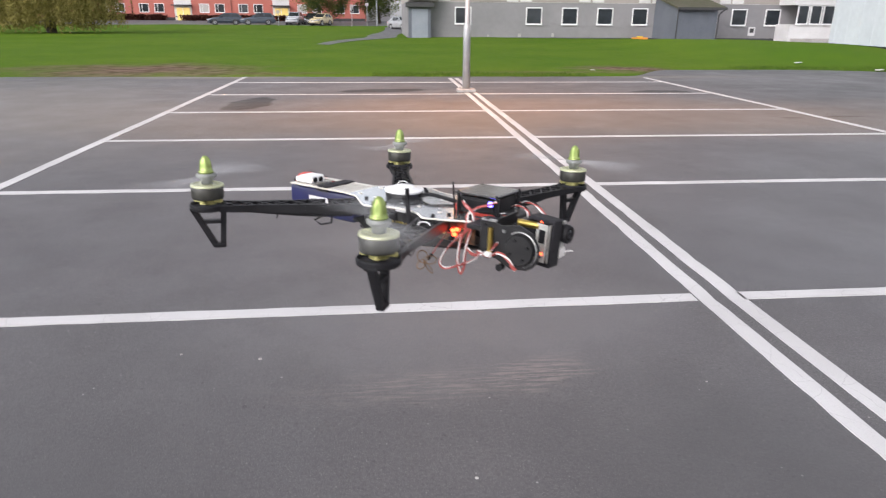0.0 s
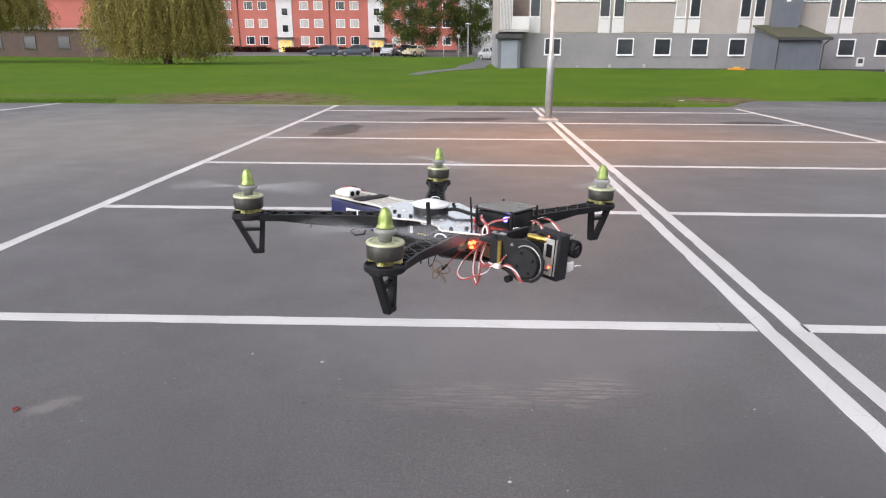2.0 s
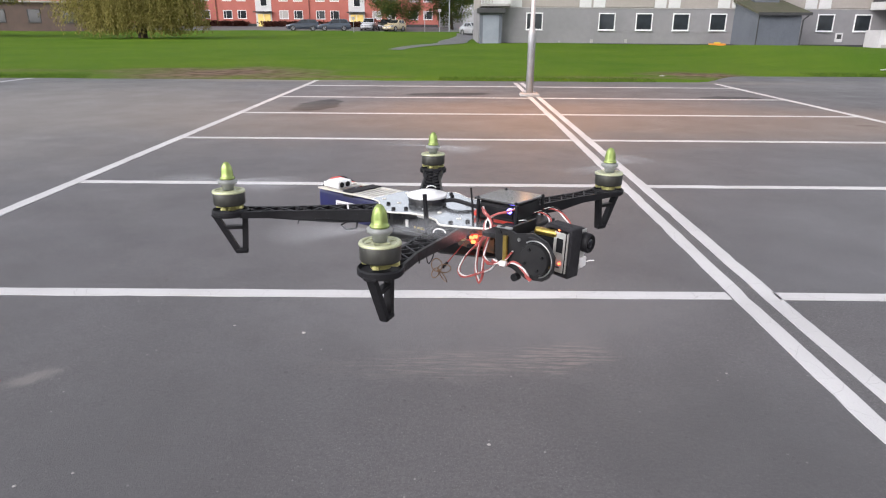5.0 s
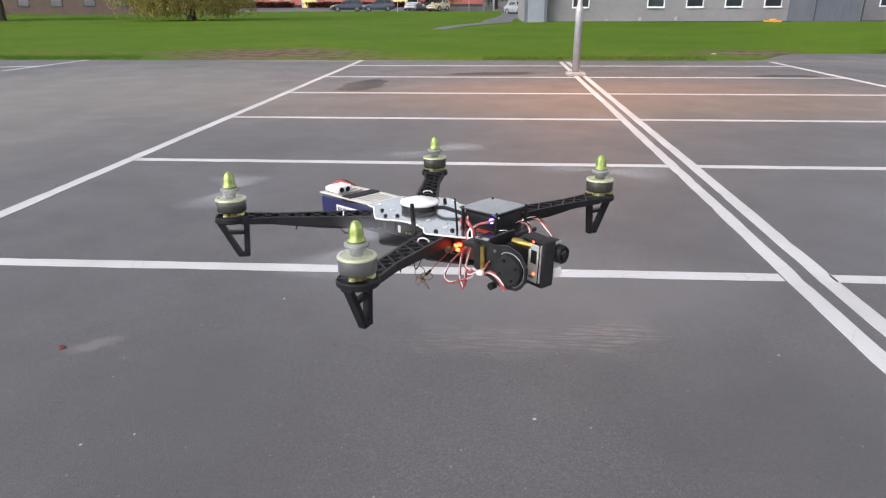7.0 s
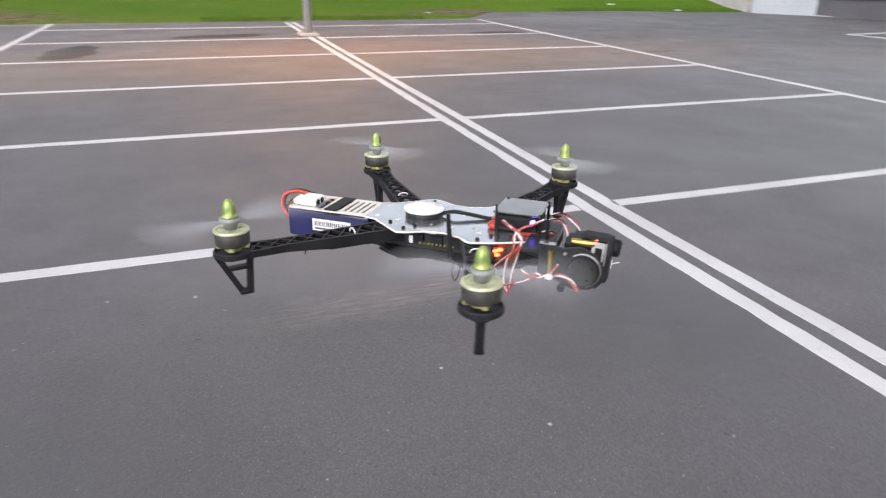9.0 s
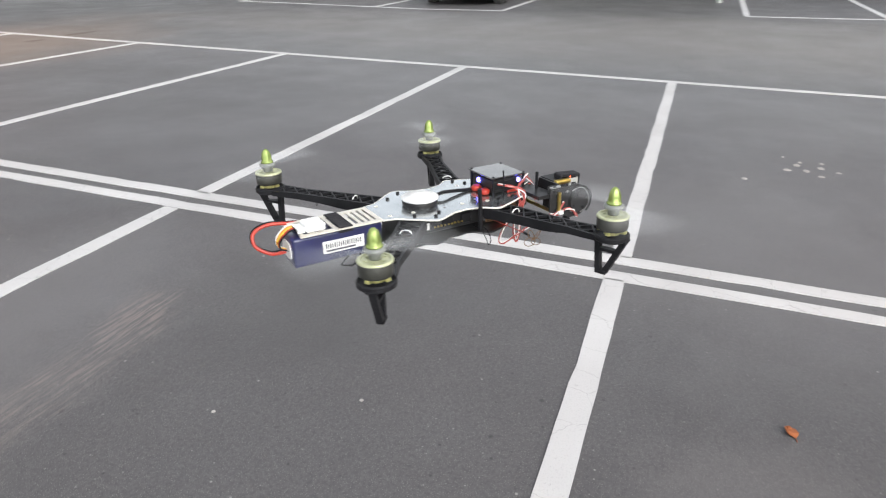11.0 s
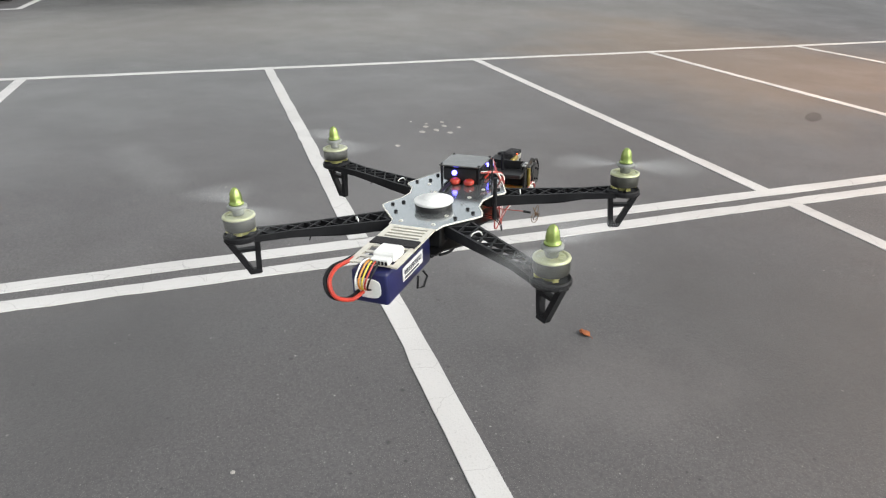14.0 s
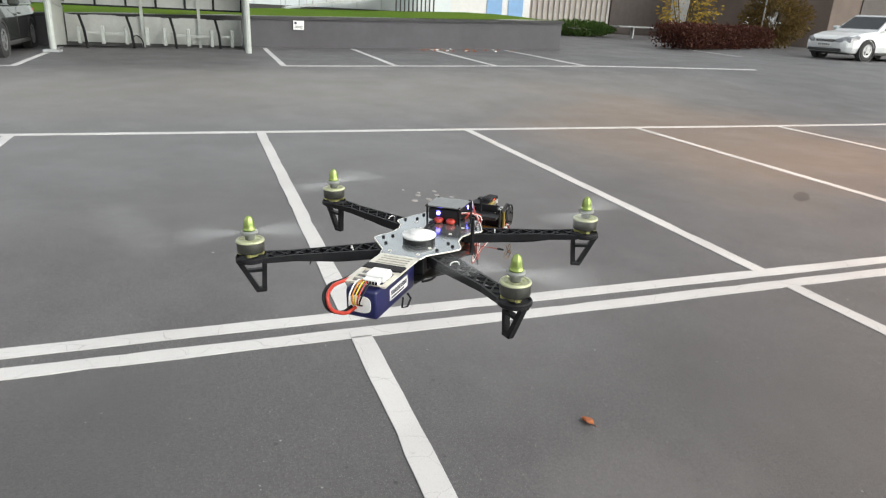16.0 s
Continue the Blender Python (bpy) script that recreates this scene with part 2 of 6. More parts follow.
ASPHALT, LAWN, PAINT = asphalt_material(), lawn_material(), paint_material()
BLACK = material("black_nylon", (0.009, 0.009, 0.0105), (0.015, 0.015, 0.017), rough=0.5, scale=30, bump=0.05)
CARBON = material("black_plate", (0.011, 0.011, 0.012), (0.02, 0.02, 0.021), rough=0.4, scale=60)
BLACK.node_tree.nodes["Principled BSDF"].inputs["Specular IOR Level"].default_value = 0.16
CARBON.node_tree.nodes["Principled BSDF"].inputs["Specular IOR Level"].default_value = 0.3
VELCRO = material("black_velcro", (0.01, 0.0095, 0.013), (0.02, 0.019, 0.023), rough=0.95, scale=200, bump=0.5)
SILVERBOARD = material("white_plate", (0.43, 0.45, 0.46), (0.36, 0.38, 0.39), rough=0.14, scale=25, metal=0.85)
BOARDEDGE = material("bare_board_edge", (0.72, 0.7, 0.64), (0.6, 0.58, 0.52), rough=0.5, scale=60)
BUFF = material("buff_board", (0.6, 0.57, 0.5), (0.5, 0.47, 0.41), rough=0.35, scale=40, coat=0.2)
CONE = material("lime_cone", (0.32, 0.39, 0.13), (0.2, 0.27, 0.07), rough=0.25, metal=0.5, scale=60)
HUB = material("grey_hub", (0.22, 0.23, 0.22), (0.16, 0.17, 0.16), rough=0.4, scale=70)
PALEBRASS = material("pale_brass", (0.62, 0.6, 0.26), (0.5, 0.47, 0.18), rough=0.28, metal=0.7, scale=80)
BELLTOP = material("cream_motor_cap", (0.5, 0.52, 0.33), (0.4, 0.42, 0.25), rough=0.35, metal=0.3, scale=60)
BELL = material("dark_motor_bell", (0.05, 0.05, 0.042), (0.03, 0.03, 0.026), rough=0.42, metal=0.3, scale=90)
BRASS = material("brass", (0.5, 0.38, 0.1), (0.35, 0.25, 0.07), rough=0.3, metal=0.9, scale=80)
STEEL = material("steel", (0.5, 0.5, 0.5), (0.35, 0.35, 0.35), rough=0.3, metal=0.9, scale=80)
BLUE = material("battery_blue", (0.008, 0.01, 0.058), (0.011, 0.014, 0.085), rough=0.28, scale=30, coat=0.3)
WHITE = material("white_plastic", (0.78, 0.78, 0.77), (0.66, 0.66, 0.65), rough=0.4, scale=40)
RED = material("red_plastic", (0.48, 0.045, 0.022), (0.34, 0.025, 0.016), rough=0.4, scale=60)
ORANGE = material("orange_wire", (0.75, 0.3, 0.04), rough=0.45, scale=60)
YELLOW = material("yellow_wire", (0.7, 0.55, 0.05), rough=0.45, scale=60)
PINKWIRE = material("faded_red_wire", (0.4, 0.075, 0.065), (0.28, 0.05, 0.045), rough=0.5, scale=60)
BROWNWIRE = material("brown_wire", (0.16, 0.09, 0.04), rough=0.5, scale=60)
COPPERGREEN = material("circuit_board", (0.02, 0.03, 0.022), (0.2, 0.08, 0.03), rough=0.45, scale=70)
LED_RED = material("red_led", (0.8, 0.05, 0.02), glow=(1.0, 0.06, 0.015), power=5.5, scale=50)
LED_BLUE = material("blue_led", (0.2, 0.2, 0.9), glow=(0.12, 0.1, 1.0), power=5.0, scale=50)
LENS = material("lens_glass", (0.01, 0.01, 0.014), rough=0.05, scale=50)
BARS = material("print_grey", (0.08, 0.08, 0.1), rough=0.6, scale=50)
GALV = material("galvanised_steel", (0.42, 0.43, 0.44), (0.34, 0.35, 0.36), rough=0.45, metal=0.5, scale=6, bump=0.05)
CONCRETE = material("concrete", (0.42, 0.4, 0.38), (0.33, 0.31, 0.29), rough=0.85, scale=2.5, fine=0.3, bump=0.3)


# ---------------------------------------------------------------- building blocks
def part(name, bm, mat, parent=None, label="", smooth=False):
    me = bpy.data.meshes.new(name)
    bm.normal_update()
    bm.to_mesh(me)
    bm.free()
    if smooth:
        for p in me.polygons:
            p.use_smooth = True
    for one in mat if isinstance(mat, (list, tuple)) else [mat]:
        me.materials.append(one)
    ob = new(name, me)
    ob.parent = parent
    if label:
        tagged(ob, label)
    return ob


def raw(name, verts, faces, mat, parent=None):
    me = bpy.data.meshes.new(name)
    me.from_pydata(verts, [], faces)
    me.update()
    me.materials.append(mat)
    ob = new(name, me)
    ob.parent = parent
    return ob


def thing(name, m, label, category, group="", kind=""):
    ob = new(name)
    ob.matrix_basis = m
    ob.empty_display_size = 0.1
    return tagged(ob, label, category, group, kind)


def box(x0, x1, y0, y1, z0, z1, bevel=0.0, bm=None, m=None, seg=1):
    own = bmesh.new()
    bmesh.ops.create_cube(own, size=1)
    for v in own.verts:
        v.co = Vector(((x0 + x1) / 2 + v.co.x * (x1 - x0), (y0 + y1) / 2 + v.co.y * (y1 - y0), (z0 + z1) / 2 + v.co.z * (z1 - z0)))
    if bevel:
        bmesh.ops.bevel(own, geom=own.edges[:], offset=bevel, segments=seg, affect="EDGES", profile=0.5)
    return join(bm, own, m)


def join(bm, own, m=None):
    if m is not None:
        own.transform(m)
    if bm is None:
        return own
    me = bpy.data.meshes.new("tmp")
    own.to_mesh(me)
    own.free()
    bm.from_mesh(me)
    bpy.data.meshes.remove(me)
    return bm


def lathe(profile, seg=20, bm=None, m=None, caps=True):
    """A turned body from (radius, z) pairs."""
    own = bmesh.new()
    rings = []
    for r, z in profile:
        if r < 1e-6:
            rings.append([own.verts.new((0, 0, z))])
        else:
            rings.append([own.verts.new((r * math.cos(2 * math.pi * i / seg), r * math.sin(2 * math.pi * i / seg), z)) for i in range(seg)])
    for a, b in zip(rings, rings[1:]):
        for i in range(seg):
            j = (i + 1) % seg
            if len(a) == 1 and len(b) > 1:
                own.faces.new((a[0], b[j], b[i]))
            elif len(b) == 1 and len(a) > 1:
                own.faces.new((a[i], a[j], b[0]))
            elif len(a) > 1:
                own.faces.new((a[i], a[j], b[j], b[i]))
    for ring, flip in ((rings[0], True), (rings[-1], False)):
        if len(ring) > 1 and caps:
            own.faces.new(ring[::-1] if flip else ring)
    bmesh.ops.recalc_face_normals(own, faces=own.faces[:])
    return join(bm, own, m)


def prism(outline, z0, z1, bm=None, m=None, bevel=0.0):
    own = bmesh.new()
    f = own.faces.new([own.verts.new((x, y, z0)) for x, y in outline])
    ext = bmesh.ops.extrude_face_region(own, geom=[f])
    for v in ext["geom"]:
        if isinstance(v, bmesh.types.BMVert):
            v.co.z = z1
    bmesh.ops.recalc_face_normals(own, faces=own.faces[:])
    if bevel:
        bmesh.ops.bevel(own, geom=[e for e in own.edges if abs(e.verts[0].co.z - e.verts[1].co.z) < 1e-6], offset=bevel, segments=1, affect="EDGES")
    return join(bm, own, m)


def tube(points, r, seg=7, bm=None, m=None, smooth_steps=0, taper=1.0):
    """A round bar or wire along points."""
    pts = [Vector(p) for p in points]
    if smooth_steps:
        out = []
        for i in range(len(pts) - 1):
            p0, p1, p2, p3 = pts[max(i - 1, 0)], pts[i], pts[i + 1], pts[min(i + 2, len(pts) - 1)]
            for k in range(smooth_steps):
                t = k / smooth_steps
                out.append(0.5 * ((2 * p1) + (p2 - p0) * t + (2 * p0 - 5 * p1 + 4 * p2 - p3) * t * t + (3 * p1 - p0 - 3 * p2 + p3) * t ** 3))
        pts = out + [pts[-1]]
    own = bmesh.new()
    rings = []
    up = Vector((0.13, 0.21, 0.97))
    for i, p in enumerate(pts):
        d = (pts[min(i + 1, len(pts) - 1)] - pts[max(i - 1, 0)]).normalized()
        side = d.cross(up)
        side = side.normalized() if side.length > 1e-3 else d.cross(Vector((1, 0, 0))).normalized()
        top = side.cross(d)
        up = top
        rr = r * (1 + (taper - 1) * i / max(1, len(pts) - 1))
        rings.append([own.verts.new(p + rr * (math.cos(2 * math.pi * k / seg) * side + math.sin(2 * math.pi * k / seg) * top)) for k in range(seg)])
    for a, b in zip(rings, rings[1:]):
        for k in range(seg):
            own.faces.new((a[k], a[(k + 1) % seg], b[(k + 1) % seg], b[k]))
    own.faces.new(rings[0][::-1])
    own.faces.new(rings[-1])
    bmesh.ops.recalc_face_normals(own, faces=own.faces[:])
    return join(bm, own, m)


def bar(a, b, w, h, bm=None):
    """A straight bar of w by h from a to b."""
    a, b = Vector(a), Vector(b)
    d = b - a
    q = d.to_track_quat("X", "Z").to_matrix().to_4x4()
    return box(0, d.length, -w / 2, w / 2, -h / 2, h / 2, bm=bm, m=Matrix.Translation(a) @ q)


def loft(rings, bm=None, m=None):
    """A closed body through rings of equally many points."""
    own = bmesh.new()
    rr = [[own.verts.new(p) for p in ring] for ring in rings]
    n = len(rr[0])
    for a, b in zip(rr, rr[1:]):
        for k in range(n):
            own.faces.new((a[k], a[(k + 1) % n], b[(k + 1) % n], b[k]))
    own.faces.new(rr[0][::-1])
    own.faces.new(rr[-1])
    bmesh.ops.recalc_face_normals(own, faces=own.faces[:])
    return join(bm, own, m)


# ---------------------------------------------------------------- ground
def ease(a):
    a = min(max(a, 0.0), 1.0)
    return a * a * (3 - 2 * a)


def ground_z(x, y):
    """Level on the car park, rising a little past the aisle and towards the far houses."""
    e = (0.15 - 0.02 * min(max(y, -15.0), 3.0) + 0.01 * max(0.0, min(x, 30.0) - 11)) * ease((x - 5) / 6) * ease((16 - y) / 10)
    return e + 0.8 * ease((y - 60) / 54)


def lawn_edge(x):
    """Where the asphalt ends and the lawn begins."""
    w = 0.12 * noise.noise((x * 0.8, 3.1, 0)) + 0.06 * noise.noise((x * 3.1, 7.7, 0))
    return 14.05 + 2.3 * ease((x - 4.6) / 2.2) - 1.1 * ease((x - 10.5) / 4) + w


def mound(x, y):
    return 0.42 * ease((x - 8.8) / 4.2) * ease((y - lawn_edge(x)) / 4.5) * ease((42 - y) / 14)


def lawn_z(x, y):
    d = y - lawn_edge(x)
    lift = 0.035 * ease(d / 0.25) + 0.02 * ease(d / 0.6) * noise.noise((x * 0.9, y * 0.9, 0)) + 0.1 * ease(d / 8) * (0.8 + noise.noise((x * 0.09, y * 0.09, 4)))
    return ground_z(x, y) + mound(x, y) + lift


def sheet(name, xs, ys, zf, mat):
    verts = [(x, y, zf(x, y)) for y in ys for x in xs]
    n = len(xs)
    faces = [(j * n + i, j * n + i + 1, (j + 1) * n + i + 1, (j + 1) * n + i) for j in range(len(ys) - 1) for i in range(n - 1)]
    ob = raw(name, verts, faces, mat)
    for p in ob.data.polygons:
        p.use_smooth = True
    return ob


def steps(*spans):
    out = []
    for a, b, d in spans:
        out += list(np.arange(a, b, d))
    return [float(v) for v in out] + [float(spans[-1][1])]


XS = steps((-900, -100, 100), (-100, -30, 10), (-30, 4, 2), (4, 34, 0.75), (34, 100, 6), (100, 900, 100))
YS = steps((-900, -100, 100), (-100, -30, 10), (-30, 20, 1), (20, 120, 4), (120, 200, 20), (200, 1500, 130))
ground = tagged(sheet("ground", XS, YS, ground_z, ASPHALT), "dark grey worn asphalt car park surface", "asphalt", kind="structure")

# lawn: a turf sheet with a ragged front edge
lx = steps((-110, -30, 2.5), (-30, 16.2, 0.35))
ly = [0.0, 0.08, 0.25, 0.6, 1.2, 2, 3, 4.5, 6, 8, 10, 13, 16, 20, 24, 28, 30, 34, 40, 46, 52, 58, 64, 70]
lv, n = [], len(lx)
for k, d in enumerate(ly):
    for x in lx:
        y = lawn_edge(x) + d
        lv.append((x, y, lawn_z(x, y) if k else ground_z(x, y) - 0.01))
lf = [(j * n + i, j * n + i + 1, (j + 1) * n + i + 1, (j + 1) * n + i) for j in range(len(ly) - 1) for i in range(n - 1)]
lawn = tagged(raw("lawn", lv, lf, LAWN), "green mown lawn with bare muddy patches at its edge", "lawn", kind="structure")
for p in lawn.data.polygons:
    p.use_smooth = True


# painted lines, each with slightly uneven edges
def line(x0, y0, x1, y1, w=0.11, sag=0.0):
    a, b = Vector((x0, y0, 0)), Vector((x1, y1, 0))
    d = (b - a).normalized()
    s = Vector((-d.y, d.x, 0))
    n = max(3, int((b - a).length / 0.12))
    bm = bmesh.new()
    prev = None
    key = x0 * 3.7 + y0 * 1.3
    for i in range(n + 1):
        p = a + (b - a) * (i / n)
        p.x += sag * math.exp(-((p.y + 0.6) / 1.3) ** 2)
        bow = (0.018 if n > 150 else 0.009) * noise.noise((i * 0.035, key, 9))
        l = w / 2 + 0.006 * noise.noise((i * 0.4, key, 1)) + bow
        r = w / 2 + 0.006 * noise.noise((i * 0.4, key, 5)) - bow
        chip = noise.noise((i * 0.9, key, 13))
        l, r = (l - 0.007 if chip > 0.42 else l), (r - 0.007 if chip < -0.42 else r)
        q = [p + s * l, p - s * r]
        vs = [bm.verts.new((v.x, v.y, ground_z(v.x, v.y) + z)) for v in q for z in (0.0045, -0.004)]
        if prev:
            bm.faces.new((prev[0], prev[2], vs[2], vs[0]))
            bm.faces.new((prev[0], vs[0], vs[1], prev[1]))
            bm.faces.new((prev[2], prev[3], vs[3], vs[2]))
        prev = vs
    bmesh.ops.recalc_face_normals(bm, faces=bm.faces[:])
    ob = part("painted_line", bm, PAINT, ground)
    ob.visible_shadow = True
    return ob


line(-0.081, -24, -0.085, 13.6, 0.091, -0.017)
line(0.081, -24, 0.085, 13.6, 0.091, -0.017)
line(-5.13, -12.6, -5.13, 14.0)
line(4.98, -24, 4.98, 13.7)
for k in range(-5, 6):
    y = 2.5 * k - (0.055 if k == 0 else 0.0)
    line(-5.08, y - (0.05 if k == 0 else 0.0), -0.158 if k == 0 else -0.127, y, 0.096)
    line(0.102 if k == 0 else 0.127, y, 4.93, y, 0.096)
line(-12.7, 11.0, -12.55, 14.6)
line(-16.5, 10.9, -12.7, 12.2)
# stalls across the aisle
line(11.0, 7.6, 11.05, 1.2)
line(11.0, -3.46, 10.95, -10.4)
line(10.95, -10.4, 10.2, -14.5)
for y in (7.6, 4.1, 1.2):
    line(11.0, y, 15.6, y - 0.05)
for y in (-3.46, -5.76, -8.03, -10.28):
    line(11.0, y, 15.6, y - 0.05)
line(12.6, -24.4, 16.5, -23.4)
line(12.4, -24.4, 11.2, -29.0)
line(14.5, -18.0, 19.5, -18.6)


# ---------------------------------------------------------------- quadcopter
quad = thing("quadcopter", pose(-1.84, -2.23, 1.2), "black four-armed hobby drone hovering, lime motor cones, blue battery", "drone")
XM, YF, YR = 0.162, 0.248, 0.209
PLATE_Z = -0.052


def blade_material():
    """Fast blades: a thin, mostly clear veil, denser in two sectors."""
    m = bpy.data.materials.new("spinning_blades")
    m.use_nodes = True
    nt = m.node_tree
    b = nt.nodes["Principled BSDF"]
    b.inputs["Base Color"].default_value = (0.62, 0.63, 0.64, 1)
    b.inputs["Roughness"].default_value = 0.4
    co = nt.nodes.new("ShaderNodeTexCoord").outputs["Object"]
    sp = nt.nodes.new("ShaderNodeSeparateXYZ")
    nt.links.new(co, sp.inputs[0])
    at = nt.nodes.new("ShaderNodeMath")
    at.operation = "ARCTAN2"
    nt.links.new(sp.outputs[1], at.inputs[0])
    nt.links.new(sp.outputs[0], at.inputs[1])
    dbl = nt.nodes.new("ShaderNodeMath")
    dbl.operation = "MULTIPLY"
    nt.links.new(at.outputs[0], dbl.inputs[0])
    dbl.inputs[1].default_value = 2.0
    cs = nt.nodes.new("ShaderNodeMath")
    cs.operation = "COSINE"
    nt.links.new(dbl.outputs[0], cs.inputs[0])
    fan = ramp(nt, cs.outputs[0], [(0.1, 0.02), (0.98, 0.3)])
    ln = nt.nodes.new("ShaderNodeVectorMath")
    ln.operation = "LENGTH"
    nt.links.new(co, ln.inputs[0])
    fall = nt.nodes.new("ShaderNodeMapRange")
    fall.inputs["From Min"].default_value, fall.inputs["From Max"].default_value = 0.02, 0.122
    fall.inputs["To Min"].default_value, fall.inputs["To Max"].default_value = 1.0, 0.12
    nt.links.new(ln.outputs["Value"], fall.inputs["Value"])
    al = nt.nodes.new("ShaderNodeMath")
    al.operation = "MULTIPLY"
    nt.links.new(fan, al.inputs[0])
    nt.links.new(fall.outputs[0], al.inputs[1])
    nt.links.new(al.outputs[0], b.inputs["Alpha"])
    return m


BLADES = blade_material()


def motor(x, y, spin):
    """Outrunner motor with its cone, hub and blades; returns the blades."""
    mo = part("motor", lathe([(0, -0.054), (0.0225, -0.054), (0.0235, -0.052), (0.0238, -0.0345), (0.0232, -0.0335), (0, -0.0335)], 32), BELL, quad, "dark outrunner motor bell", True)
    mo.matrix_basis = pose(x, y, 0.0023) @ Matrix.Diagonal((0.88, 0.88, 0.835, 1))
    mo.data.polygons.foreach_set("use_smooth", [abs(p.normal.z) < 0.7 for p in mo.data.polygons])
    part("motor_rim", lathe([(0.0195, -0.0333), (0.0243, -0.0345), (0.0246, -0.0335), (0.0238, -0.0312), (0.0205, -0.0302), (0.0185, -0.0318), (0.0195, -0.0333)], 32, None, None, False), BELLTOP, mo, "pale cream-green motor rim", True)
    web = lathe([(0, -0.0333), (0.019, -0.0333), (0.019, -0.0322), (0, -0.0312)], 24)
    for k in range(6):
        a = k * math.pi / 3
        lathe([(0, -0.032), (0.003, -0.032), (0.003, -0.0312), (0, -0.0308)], 8, web, pose(0.0135 * math.cos(a), 0.0135 * math.sin(a), 0.0008))
    part("motor_cap", web, BELLTOP, mo, "recessed tan motor cap")
    bm = lathe([(0, -0.063), (0.012, -0.063), (0.012, -0.0545), (0, -0.0545)], 14)
    for k in range(4):
        a = k * math.pi / 2 + 0.5
        bar((0.006 * math.cos(a), 0.006 * math.sin(a), -0.0585), (0.021 * math.cos(a), 0.021 * math.sin(a), -0.0585), 0.0075, 0.0035, bm)
        lathe([(0, -0.0595), (0.0042, -0.0595), (0.0042, -0.0555), (0.003, -0.0545), (0, -0.0545)], 8, bm, pose(0.0185 * math.cos(a), 0.0185 * math.sin(a), 0))
    part("motor_mount", bm, PALEBRASS, mo, "pale brass cross mount with bolts")
    part("hub", lathe([(0, -0.0312), (0.008, -0.0312), (0.009, -0.024), (0.0145, -0.0195), (0.015, -0.0155), (0.0105, -0.0135), (0, -0.0135)], 20), HUB, mo, "", True)
    cone = lathe([(0, -0.0135), (0.0112, -0.0135), (0.0114, -0.011), (0.0098, -0.0098), (0.0094, -0.008), (0.0091, -0.002), (0.0079, 0.005), (0.0055, 0.0105), (0.0024, 0.0135), (0, 0.014)], 24)
    for v in cone.verts:
        r = math.hypot(v.co.x, v.co.y)
        if -0.009 < v.co.z < 0.009 and r > 0.003 and round(math.atan2(v.co.y, v.co.x) / (math.pi / 12)) % 4 == 0:
            v.co.x, v.co.y = v.co.x * 0.84, v.co.y * 0.84
    part("cone", cone, CONE, mo, "fluted lime green aluminium cone", True)
    disc = bmesh.new()
    ring = []
    for k in range(48):
        a = 2 * math.pi * k / 48
        ring.append([disc.verts.new((r * math.cos(a), r * math.sin(a), 0.002 * math.sin(2 * a))) for r in (0.013, 0.07, 0.122)])
    for k in range(48):
        u, v = ring[k], ring[(k + 1) % 48]
        for i in (0, 1):
            disc.faces.new((u[i], u[i + 1], v[i + 1], v[i]))
    pr = part("propeller", disc, BLADES, mo, "grey propeller blurred by its spin", True)
    pr.matrix_basis = pose(0, 0, -0.0165)
    pr.visible_shadow = False
    return pr


